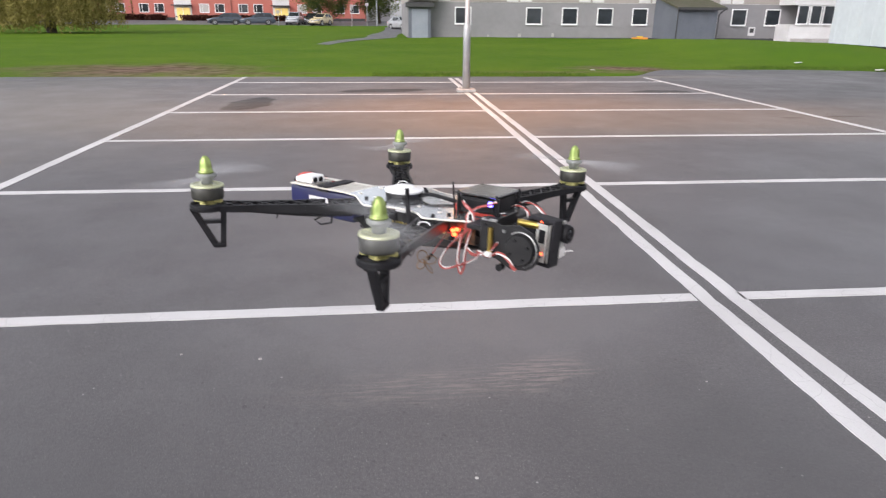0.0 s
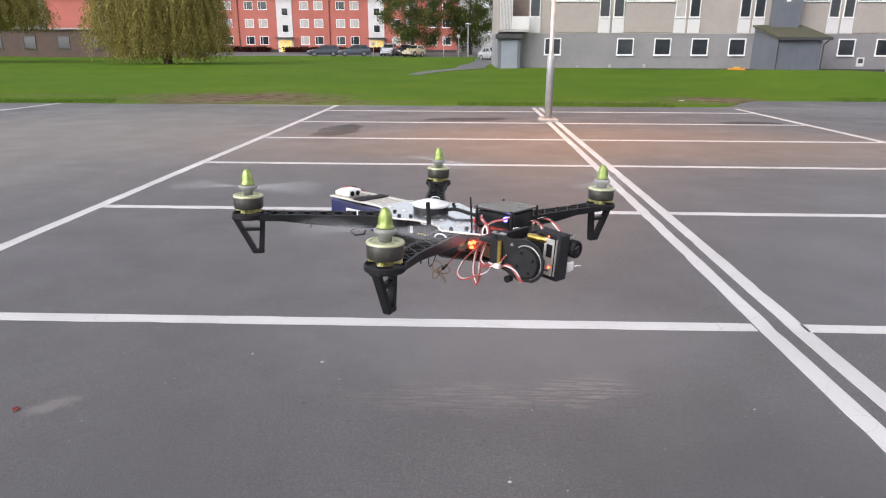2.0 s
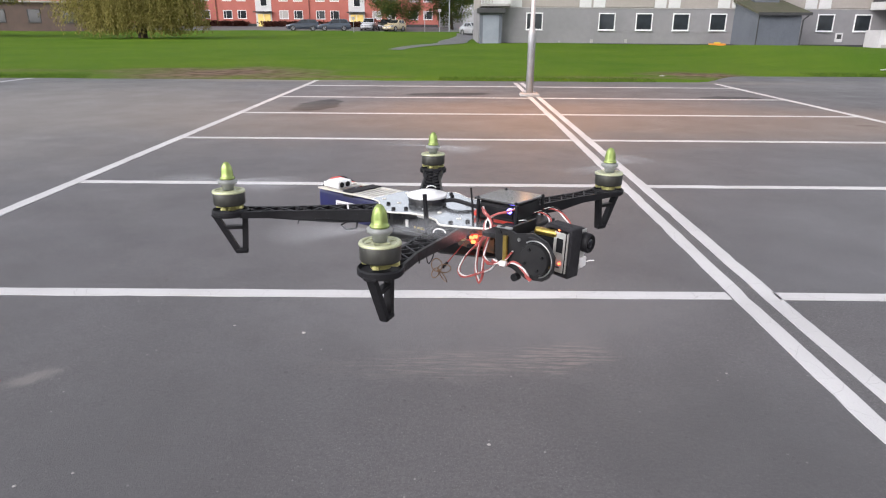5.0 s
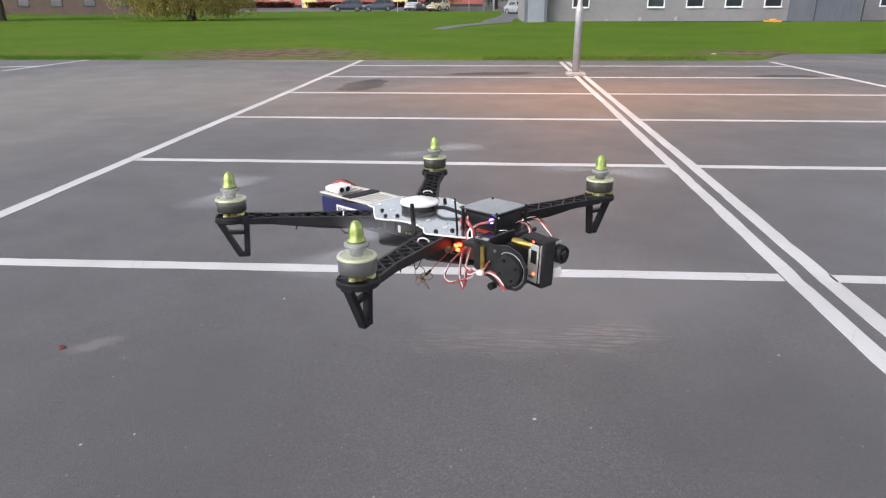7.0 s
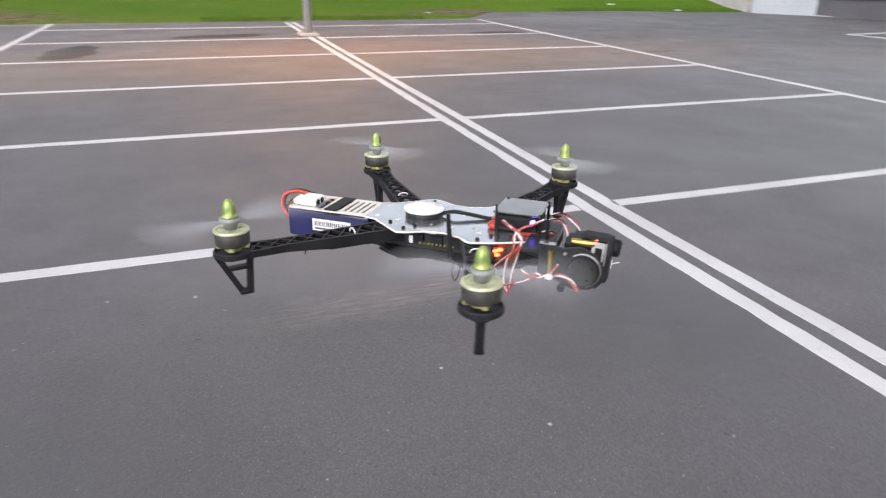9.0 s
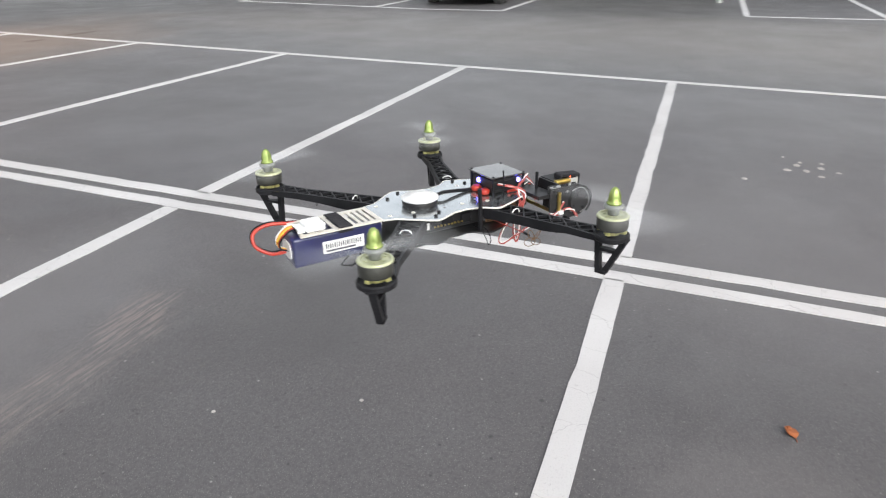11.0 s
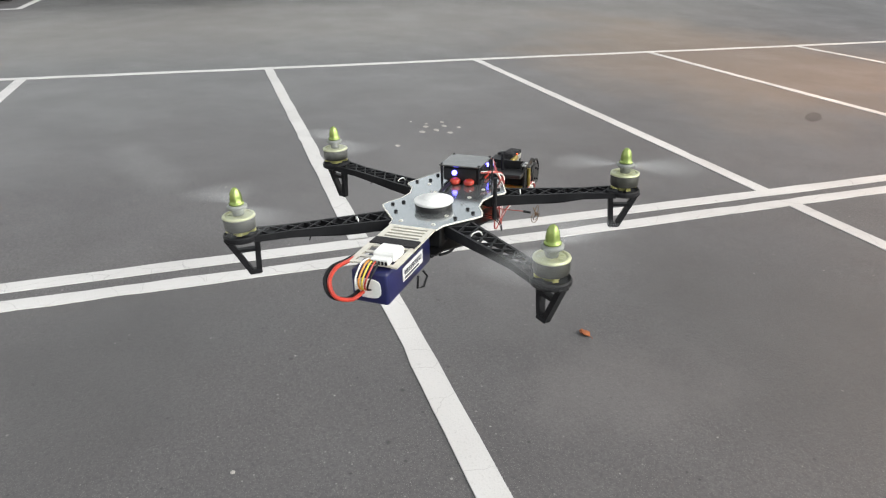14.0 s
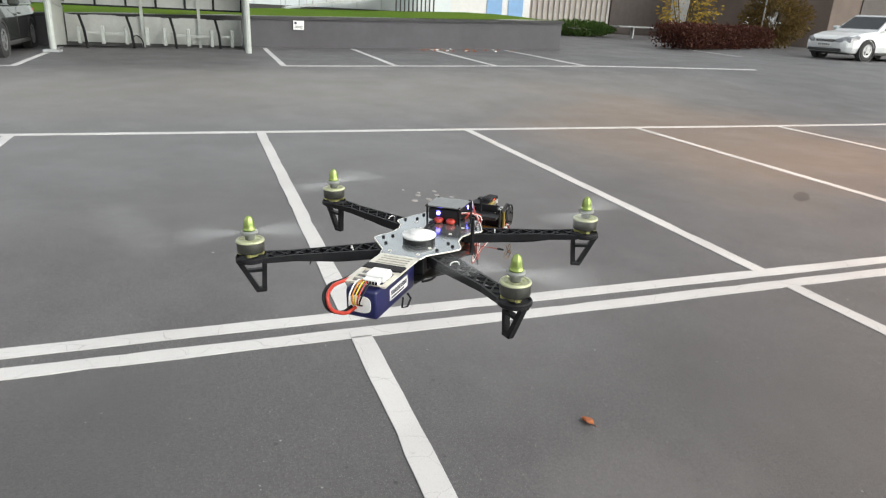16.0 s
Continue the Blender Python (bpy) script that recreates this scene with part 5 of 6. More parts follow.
# ---------------------------------------------------------------- trees and bushes
def quads(centres, normals_seed, size, mat, name, parent, stretch=1.0, droop=False):
    """Many small leaf faces."""
    rng = np.random.default_rng(normals_seed)
    n = len(centres)
    c = np.asarray(centres)
    a = rng.normal(size=(n, 3))
    if droop:
        a = a * 0.25 + np.array([0, 0, -1.0])
    a /= np.linalg.norm(a, axis=1)[:, None]
    b = np.cross(a, rng.normal(size=(n, 3)))
    b /= np.linalg.norm(b, axis=1)[:, None]
    s = size * rng.uniform(0.6, 1.35, (n, 1))
    p = np.stack([c - a * s * stretch, c - b * s * 0.55, c + a * s * stretch, c + b * s * 0.55], 1).reshape(-1, 3)
    faces = np.arange(4 * n).reshape(-1, 4)
    me = bpy.data.meshes.new(name)
    me.from_pydata(p.tolist(), [], faces.tolist())
    me.materials.append(mat)
    ob = new(name, me)
    ob.parent = parent
    return ob


def limbs(rng, h, spread, count, r):
    bm = tube([(0, 0, -0.2), (0.05 * h * rng.uniform(-1, 1), 0.03 * h, h * 0.35), (0, 0, h * 0.75)], r, 9, None, None, 4, 0.35)
    ends = []
    for k in range(count):
        a = 2 * math.pi * k / count + rng.uniform(-0.4, 0.4)
        z0 = h * rng.uniform(0.25, 0.6)
        e = Vector((math.cos(a) * spread * rng.uniform(0.5, 0.9), math.sin(a) * spread * rng.uniform(0.5, 0.9), h * rng.uniform(0.55, 0.95)))
        tube([(0, 0, z0), (e.x * 0.4, e.y * 0.4, (z0 + e.z) / 2 + 0.05 * h), e], r * 0.35, 6, bm, None, 3, 0.3)
        ends.append(e)
    return bm, ends


def broadleaf(x, y, h, w, seed):
    rng = np.random.default_rng(seed)
    tr = thing("tree", pose(x, y, ground_z(x, y)), "broadleaved tree turning from green to yellow", "tree", "trees by the flats")
    bm, _ = limbs(rng, h, w, 9, 0.25)
    part("trunk", bm, BARK, tr)
    pts = []
    for k in range(120):
        d = rng.normal(size=3)
        d /= np.linalg.norm(d)
        rad = rng.uniform(0.45, 1.0) ** 0.6
        c = np.array([d[0] * w * rad, d[1] * w * rad, h * 0.53 + d[2] * h * 0.47 * rad])
        pts.append(c + rng.normal(size=(260, 3)) * np.array([0.55, 0.55, 0.4]) * w / 5)
    quads(np.concatenate(pts), seed, 0.1, TREELEAF, "crown", tr)
    return tr


def willow(x, y, h, w, seed, sprays=260, lift=0.3):
    """Weeping crown: sprays of hanging twigs fall from the ends of many boughs, with gaps between."""
    rng = np.random.default_rng(seed)
    tr = thing("willow", pose(x, y, ground_z(x, y)), "big weeping willow with yellow-green hanging branches", "tree", "weeping willows")
    bm, _ = limbs(rng, h, w * 0.8, 13, 0.4)
    part("trunk", bm, BARK, tr)
    pts = []
    for k in range(sprays):
        a = rng.uniform(0, 2 * math.pi)
        rr = w * math.sqrt(rng.uniform(0.02, 1.0)) * (0.85 + 0.15 * math.sin(3 * a + seed))
        top = h * (1.0 - 0.45 * (rr / w) ** 2) * rng.uniform(0.55, 1.05)
        reach = rng.uniform(0.8, 1.0) if rng.uniform() < 0.6 else rng.uniform(0.25, 0.7)
        for t in range(rng.integers(5, 12)):
            a2, r2 = a + rng.normal() * 0.9 / max(rr, 1.5), rr + rng.normal() * 0.5
            low_end = max(lift + rng.uniform(0, 0.6) + 1.2 * (0.5 + 0.5 * math.sin(5 * a + seed)) * (0.6 + 0.4 * math.sin(9 * a)), top * (1 - reach) + rng.normal() * 0.5)
            if top - low_end < 0.4:
                continue
            n = int((top - low_end) / 0.06) + 2
            u = np.linspace(0, 1, n)
            out = 0.9 * np.sin(u * 1.6) * rng.uniform(0.3, 1.2)
            sway = rng.normal(size=2) * 0.3
            col = np.stack([math.cos(a2) * (r2 + out) + sway[0] * u * u, math.sin(a2) * (r2 + out) + sway[1] * u * u, top + (low_end - top) * u ** 1.15], 1)
            pts.append(col + rng.normal(size=(n, 3)) * np.array([0.09, 0.09, 0.05]))
    quads(np.concatenate(pts), seed, 0.068, WILLOWLEAF, "hanging_foliage", tr, 1.3, True)
    return tr


willow(-27.2, 53.5, 11.5, 5.0, 3, 200, 0.05)
willow(-46.0, 56.0, 11.5, 6.6, 8, 280, 2.6)
broadleaf(-9.6, 93, 11.5, 4.6, 11)
broadleaf(-1.6, 97, 11.5, 4.2, 12)


def bush(name, x, y, rx, ry, h, n, mat, seed, label, category="bush", size=0.06, square=False):
    rng = np.random.default_rng(seed)
    b = thing(name, pose(x, y, ground_z(x, y)), label, category)
    if square:
        p = rng.uniform(-1, 1, (n, 3)) * np.array([rx, ry, 0.5]) + np.array([0, 0, 0.5])
        p[:, 2] = (rng.uniform(0, 1, n) ** 0.6) * (h + 0.06 * np.sin(p[:, 0] * 3) + 0.05 * rng.normal(size=n))
        edge = 1 + 0.05 * rng.normal(size=(n, 1))
        p[:, :2] *= edge
    else:
        d = rng.normal(size=(n, 3))
        d /= np.linalg.norm(d, axis=1)[:, None]
        rad = rng.uniform(0.2, 1, (n, 1)) ** 0.45
        lump = 1 + 0.22 * np.sin(4 * d[:, :1] + seed) * np.cos(3 * d[:, 1:2])
        p = d * rad * lump * np.array([rx, ry, h / 2]) + np.array([0, 0, h / 2])
    bm = bmesh.new()
    for k in range(7):
        a = 2 * math.pi * k / 7
        tube([(0.1 * math.cos(a), 0.1 * math.sin(a), -0.03), (0.35 * rx * math.cos(a), 0.35 * ry * math.sin(a), h * 0.45), (0.7 * rx * math.cos(a), 0.7 * ry * math.sin(a), h * 0.85)], 0.03, 5, bm, None, 3, 0.4)
    part("stems", bm, BARK, b)
    quads(p, seed, size, mat, "foliage", b)
    return b


# ---------------------------------------------------------------- cars
TYRE = material("tyre_rubber", (0.02, 0.02, 0.02), (0.03, 0.03, 0.03), rough=0.85, scale=20)
RIM = material("alloy_rim", (0.45, 0.45, 0.46), (0.36, 0.36, 0.37), rough=0.3, metal=0.8, scale=20)
CARGLASS = glass("car_glass", (0.02, 0.024, 0.028), 0.04)
LAMPGLASS = material("headlamp_glass", (0.26, 0.27, 0.29), (0.16, 0.165, 0.18), rough=0.08, scale=12, coat=0.6)
PLATEWHITE = material("plate_white", (0.7, 0.7, 0.68), rough=0.4, scale=30)


def car(m, paint, label, L=4.7, W=1.8, H=1.48, estate=False, van=False):
    """A car whose front looks along +x, standing on z = 0."""
    ob = thing("car" if not van else "van", m, label, "car" if not van else "van")
    hw = W / 2
    nose = 0.72 if not van else 1.0

    def ring(x, zb, zt, w, tuck=0.06):
        return [(x, -w + tuck, zb), (x, w - tuck, zb), (x, w, zb + (zt - zb) * 0.35), (x, w - 0.01, zb + (zt - zb) * 0.7), (x, w - 0.1, zt), (x, -w + 0.1, zt), (x, -w + 0.01, zb + (zt - zb) * 0.7), (x, -w, zb + (zt - zb) * 0.35)]

    f, r = L / 2, -L / 2
    body = part("body", loft([ring(r, 0.34, 0.86, hw - 0.14), ring(r + 0.12, 0.26, 0.95, hw - 0.04), ring(r + 0.7, 0.22, 0.98, hw), ring(-0.2, 0.2, 0.96, hw), ring(f - 1.35, 0.2, 0.95, hw),
                              ring(f - 0.75, 0.22, 0.88, hw - 0.01), ring(f - 0.28, 0.22, 0.77, hw - 0.06), ring(f - 0.08, 0.25, 0.68, hw - 0.16), ring(f, 0.34, 0.58, hw - 0.3)]), paint, ob)
    bv = body.modifiers.new("bevel", "BEVEL")
    bv.width, bv.segments, bv.limit_method, bv.angle_limit = 0.05, 2, "ANGLE", radians(25)

    def cab(x, z, w):
        return [(x, -w, z), (x, w, z)]

    x0, x1, x2, x3 = (f - 1.35, f - 2.1, r + (0.55 if estate else 1.15), r + (0.12 if estate else 0.45))
    if van:
        x0, x1, x2, x3 = f - 0.55, f - 1.25, r + 0.15, r + 0.05
    wb_, wt_ = hw - 0.08, hw - 0.24
    base_z = 0.94
    pillars = loft([[(x3, -wb_, base_z), (x3, wb_, base_z), (x3 + 0.02, wb_, base_z + 0.02), (x3 + 0.02, -wb_, base_z + 0.02)],
                    [(x2, -wb_, base_z), (x2, wb_, base_z), (x2, wt_, H - 0.04), (x2, -wt_, H - 0.04)],
                    [((x1 + x2) / 2, -wb_, base_z), ((x1 + x2) / 2, wb_, base_z), ((x1 + x2) / 2, wt_, H), ((x1 + x2) / 2, -wt_, H)],
                    [(x1, -wb_, base_z), (x1, wb_, base_z), (x1, wt_, H - 0.03), (x1, -wt_, H - 0.03)],
                    [(x0, -wb_ + 0.03, base_z), (x0, wb_ - 0.03, base_z), (x0 - 0.02, wb_ - 0.03, base_z + 0.02), (x0 - 0.02, -wb_ + 0.03, base_z + 0.02)]])
    cabin = part("cabin", pillars, paint, ob)
    bv = cabin.modifiers.new("bevel", "BEVEL")
    bv.width, bv.segments, bv.limit_method, bv.angle_limit = 0.04, 2, "ANGLE", radians(20)

    def pane(name, pts):
        own = bmesh.new()
        own.faces.new([own.verts.new(p) for p in pts])
        ext = bmesh.ops.extrude_face_region(own, geom=own.faces[:])
        c = sum((Vector(p) for p in pts), Vector()) / 4
        nrm = (Vector(pts[1]) - Vector(pts[0])).cross(Vector(pts[2]) - Vector(pts[0])).normalized()
        if nrm.dot(c - Vector((0, 0, 0.9))) < 0:
            nrm = -nrm
        for v in own.verts:
            v.co += nrm * 0.004
        for v in ext["geom"]:
            if isinstance(v, bmesh.types.BMVert):
                v.co += nrm * 0.008
        bmesh.ops.recalc_face_normals(own, faces=own.faces[:])
        part(name, own, CARGLASS, cabin)

    def lerp(a, b, t):
        return tuple(a[i] + (b[i] - a[i]) * t for i in range(3))

    for s in (-1, 1):
        lo, hi = base_z + 0.05, H - 0.1
        def side(x, z):
            t = (z - base_z) / (H - base_z)
            return (x, s * (wb_ + (wt_ - wb_) * t), z)
        mid = (x1 + x2) / 2
        pane("side_window", [side(x0 - 0.28, lo), side(mid + 0.04, lo), side(mid + 0.04, hi), side(x1 + 0.02, hi)])
        if not van:
            pane("side_window", [side(mid - 0.04, lo), side(x2 - 0.12, lo), side(x2 + 0.1, hi), side(mid - 0.04, hi)])
        mir = part("mirror", box(x0 - 0.42, x0 - 0.22, s * (hw + 0.09) - 0.09, s * (hw + 0.09) + 0.09, 0.96, 1.09, 0.03), paint, ob)
        part("headlamp", loft([[(f - 0.52, s * (hw - 0.03), 0.68), (f - 0.5, s * (hw - 0.03), 0.77), (f - 0.5, s * (hw - 0.2), 0.82), (f - 0.5, s * (hw - 0.2), 0.66)],
                               [(f - 0.16, s * (hw - 0.1), 0.56), (f - 0.18, s * (hw - 0.1), 0.7), (f - 0.12, s * (hw - 0.3), 0.74), (f - 0.1, s * (hw - 0.3), 0.56)],
                               [(f - 0.0, s * (hw - 0.34), 0.56), (f - 0.02, s * (hw - 0.34), 0.66), (f + 0.005, s * (hw - 0.52), 0.65), (f + 0.008, s * (hw - 0.52), 0.56)]]), LAMPGLASS, ob, "clear headlamp")
        part("tail_lamp", box(r - 0.01, r + 0.1, s * (hw - 0.22) - 0.13, s * (hw - 0.22) + 0.13, 0.74, 0.88, 0.02), RED, ob)
        part("sill", box(r + 1.1, f - 1.3, s * (hw - 0.01) - 0.02, s * (hw - 0.01) + 0.02, 0.2, 0.28, 0.01), DARK, ob)
        part("door_line", box(-0.02, 0.0, s * (hw + 0.001) - 0.003, s * (hw + 0.001) + 0.003, 0.3, 0.94), DARK, ob)
        part("door_handle", box(-0.28, -0.1, s * (hw + 0.012) - 0.015, s * (hw + 0.012) + 0.015, 0.78, 0.81, 0.006), paint, ob)
        for x in (f - 0.92, r + 0.95):
            wh = part("wheel", lathe([(0.2, -0.1), (0.3, -0.105), (0.325, -0.08), (0.33, 0), (0.325, 0.08), (0.3, 0.105), (0.2, 0.1), (0.2, -0.1)], 28, None, None, False), TYRE, ob)
            wh.matrix_basis = pose(x, s * (hw - 0.1), 0.33, 90, 0, 0)
            bm = lathe([(0.165, -0.1), (0.205, -0.108), (0.205, 0.108), (0.165, 0.1), (0.165, -0.1)], 24, None, None, False)
            for k in range(5):
                bar((0, 0, 0.0), (0.18 * math.cos(k * 1.2566), 0.18 * math.sin(k * 1.2566), 0.0), 0.05, 0.2, bm)
            lathe([(0, -0.107), (0.06, -0.107), (0.06, 0.107), (0, 0.107)], 14, bm)
            part("rim", bm, RIM, wh)
            part("brake", lathe([(0, -0.06), (0.16, -0.06), (0.16, 0.06), (0, 0.06)], 16), DARK, wh)
            part("wheel_arch", lathe([(0.335, -0.06), (0.375, -0.06), (0.375, 0.11), (0.335, 0.11), (0.335, -0.06)], 28, None, pose(x, s * (hw - 0.1), 0.33, -90 * s, 0, 0), False), DARK, ob)
    pane("windscreen", [(x0 - 0.1, -wb_ + 0.1, base_z + 0.07), (x0 - 0.1, wb_ - 0.1, base_z + 0.07), (x1 + 0.1, wt_ - 0.04, H - 0.09), (x1 + 0.1, -wt_ + 0.04, H - 0.09)])
    part("grille", box(f - 0.1, f + 0.012, -0.36, 0.36, 0.56, 0.64, 0.015), DARK, ob, "dark grille with bright bars")
    for z in (0.58, 0.61):
        part("grille_bar", box(f + 0.006, f + 0.018, -0.36, 0.36, z, z + 0.012), RIM, ob)
    part("air_intake", box(f - 0.15, f + 0.01, -0.62, 0.62, 0.27, 0.37, 0.02), DARK, ob)
    part("number_plate", box(f + 0.01, f + 0.03, -0.26, 0.26, 0.42, 0.53, 0.004), PLATEWHITE, ob, "white number plate with dark bars")
    bm = bmesh.new()
    for k in range(6):
        box(f + 0.03, f + 0.033, -0.21 + k * 0.075, -0.165 + k * 0.075, 0.445, 0.505, bm=bm)
    part("plate_bars", bm, BARS, ob)
    part("underbody", box(r + 0.3, f - 0.3, -hw + 0.15, hw - 0.15, 0.18, 0.3), DARK, ob)
    return ob


def paint(name, c):
    return material(name, c, tuple(v * 0.93 for v in c), rough=0.25, scale=3, fine=0.03, coat=0.6)


def place(x, y, heading):
    return pose(x, y, ground_z(x, y) + 0.0, 0, 0, heading)


car(place(15.0, -24.15, 93), paint("white_car_paint", (0.6, 0.61, 0.62)), "white estate car parked in a marked bay", 4.75, 1.82, 1.5, True)
car(place(14.05, 2.55, 180), paint("black_car_paint", (0.02, 0.022, 0.02)), "black hatchback parked beside the bicycle shelter", 4.4, 1.8, 1.48, True)
car(place(-21.3, 88, -170), paint("dark_blue_paint", (0.03, 0.04, 0.055)), "dark blue car parked by the red flats", 4.4, 1.78, 1.45, True)
car(place(-17.3, 88.5, -168), paint("navy_paint", (0.05, 0.065, 0.085)), "blue-grey car parked by the red flats", 4.4, 1.78, 1.5, True)
car(place(-12.9, 91, -95), paint("silver_paint", (0.5, 0.5, 0.52)), "silver car parked by the red flats", 4.3, 1.78, 1.6, True)
car(place(-10.6, 91.5, -95), paint("charcoal_paint", (0.03, 0.03, 0.033)), "charcoal car parked by the red flats", 4.3, 1.78, 1.45, False)
car(place(-9.2, 87.5, -120), paint("cream_paint", (0.55, 0.45, 0.25)), "pale yellow small car parked by the red flats", 3.6, 1.65, 1.5, True)
car(place(0.9, 74, -60), paint("grey_paint", (0.3, 0.31, 0.32)), "grey car parked behind the apartment block", 4.3, 1.78, 1.45, False)
car(place(26.0, -30.8, 100), paint("van_white", (0.7, 0.71, 0.72)), "white delivery van behind the hedge", 4.6, 1.85, 2.1, van=True)

# ---------------------------------------------------------------- street furniture by the flats
pv = []
for k in range(22):
    y = 31.5 + 2.2 * k
    xm = -4.6 + 3.0 * ease((y - 31) / 16) + 1.6 * ease((y - 47) / 25)
    w = 0.35 + 0.75 * ease((y - 31) / 18)
    pv += [(xm + dx, y - dx * 0.5, lawn_z(xm + dx, y - dx * 0.5) + 0.02) for dx in (-w, w)]
path = tagged(raw("path", pv, [(2 * k, 2 * k + 1, 2 * k + 3, 2 * k + 2) for k in range(21)], ASPHALT), "grey asphalt path crossing the lawn", "path", kind="structure")
sl = thing("street_lamp", place(-2.0, 88, 0), "grey street lamp with a flat head", "street lamp")
part("pole", lathe([(0, 0), (0.09, 0), (0.06, 4.0), (0, 4.0)], 10), GALV, sl)
part("lamp_head", lathe([(0, 4.0), (0.12, 4.0), (0.42, 4.12), (0.4, 4.2), (0, 4.28)], 14), GALV, sl)
for x, y, h in ((-13.5, 80, 1.9), (-5.0, 82, 2.6), (-3.2, 84, 2.8)):
    sp = thing("sign_post", place(x, y, 0), "thin grey sign post on the grass", "sign post")
    part("post", tube([(0, 0, 0), (0, 0, h)], 0.04, 6), GALV, sp)
    part("sign_plate", box(-0.2, 0.2, -0.06, -0.045, h - 0.35, h, 0.01), CONCRETE, sp)
for y0, x0, x1 in ((112, -48, -36), (109, -32, -11)):
    hd = bush("hedge", (x0 + x1) / 2, y0, (x1 - x0) / 2, 0.6, 0.75, 5000, HEDGELEAF, 21, "low clipped dark hedge before the flats", "hedge", 0.2, True)

# ---------------------------------------------------------------- across the aisle: wall, shelter, buildings
retain = thing("retaining_wall", pose(16, 0, 0), "dark grey rendered retaining wall with black coping", "wall")
part("wall", loft([[(0, 14, -0.1), (0.3, 14, -0.1), (0.3, 14, 0.5), (0, 14, 0.5)], [(0, -12.35, 0.1), (0.3, -12.35, 0.1), (0.3, -12.35, 1.2), (0, -12.35, 1.2)]]), WALLGREY, retain)
part("coping", loft([[(-0.04, 14, 0.5), (0.34, 14, 0.5), (0.34, 14, 0.58), (-0.04, 14, 0.58)], [(-0.04, -12.4, 1.2), (0.34, -12.4, 1.2), (0.34, -12.4, 1.28), (-0.04, -12.4, 1.28)]]), DARK, retain)
part("end_return", box(0.3, 9, -12.35, -12.05, 0.1, 1.2), WALLGREY, retain)
part("parking_sign", box(-0.05, -0.035, -4.58, -4.3, 0.74, 0.97, 0.004), WHITE, retain, "small white parking sign with print bars")
part("sign_mark", box(-0.054, -0.05, -4.39, -4.33, 0.88, 0.94), BLUE, retain)
for z in (0.78, 0.82):
    part("sign_bars", box(-0.054, -0.05, -4.54, -4.34, z, z + 0.018), BARS, retain)
bank = tagged(sheet("grass_bank", steps((16.25, 30, 1.2)), steps((-12.2, 14, 1.2)), lambda x, y: 0.59 - (y - 14) / 26.35 * 0.7 + 0.1 * ease((x - 16.2) / 5) + 0.03 * noise.noise((x, y, 0)), LAWN), "green grass bank held by the grey wall", "lawn", kind="structure")

POSTGREY = material("painted_grey_post", (0.36, 0.38, 0.36), (0.3, 0.32, 0.3), rough=0.5, scale=8)
shelter = thing("bicycle_shelter", pose(14.0, -1.0, 0.2), "white bicycle shelter with milky panels and wheel racks", "bicycle shelter")
for y in (2.05, -2.0):
    part("front_post", tube([(0, y, -0.05), (0.06, y, 1.2), (0.2, y, 2.2)], 0.07, 10), POSTGREY, shelter)
    part("foot_plate", box(-0.22, 0.12, y - 0.16, y + 0.16, -0.03, 0.02), GALV, shelter)
part("side_panel", prism([(0.05, 0.1), (1.65, 0.02), (1.6, 2.2), (0.15, 2.2)], -0.02, 0.02, None, pose(0, 2.05, 0, 90, 0, 0)), FROSTED, shelter, "milky plastic side panel")
part("side_panel", prism([(0.9, 0.05), (1.65, 0.02), (1.6, 2.2), (0.9, 2.2)], -0.02, 0.02, None, pose(0, -2.0, 0, 90, 0, 0)), FROSTED, shelter)
part("side_rail", bar((0.1, 2.03, 1.0), (1.6, 2.03, 0.85), 0.03, 0.03), GALV, shelter)
part("roof", loft([[(-0.25, 2.2, 2.25), (-0.25, 2.2, 2.3), (1.8, 2.2, 2.12), (1.8, 2.2, 2.06)], [(-0.25, -2.15, 2.25), (-0.25, -2.15, 2.3), (1.8, -2.15, 2.12), (1.8, -2.15, 2.06)]]), WHITEMETAL, shelter)
part("lower_panel", box(1.6, 1.63, -1.95, 2.0, 0.1, 0.72), FROSTED, shelter, "milky lower back panel")
for k in range(6):
    part("upper_panel", box(1.6, 1.63, -1.95 + k * 0.66, -1.33 + k * 0.66, 0.95, 2.05), FROSTED, shelter)
    part("mullion", tube([(1.57, -1.97 + k * 0.66, 0.95), (1.57, -1.99 + k * 0.66, 2.05)], 0.025, 6), BLACK, shelter)
part("panel_rail", box(1.57, 1.64, -2.0, 2.05, 0.91, 0.95), BLACK, shelter)
part("bottom_rail", box(1.57, 1.64, -2.0, 2.05, 0.02, 0.1), DARK, shelter)
for y in (-0.95, 0.35):
    part("back_post", box(1.52, 1.59, y - 0.035, y + 0.035, -0.1, 2.1), POSTGREY, shelter)
for y in (1.55, 0.55, -0.4, -1.42):
    hoop = part("wheel_hoop", tube([(1.25, y, -0.02), (1.22, y + 0.03, 0.4), (1.18, y + 0.1, 0.72)], 0.03, 8), BLACK, shelter, "black bicycle stand")
    ring = [(1.18 + 0.12 * math.cos(a), y + 0.1 + 0.2 * math.sin(a), 0.73) for a in np.linspace(0, 2 * math.pi, 17)]
    part("hoop_ring", tube(ring, 0.012, 6), BLACK, hoop)
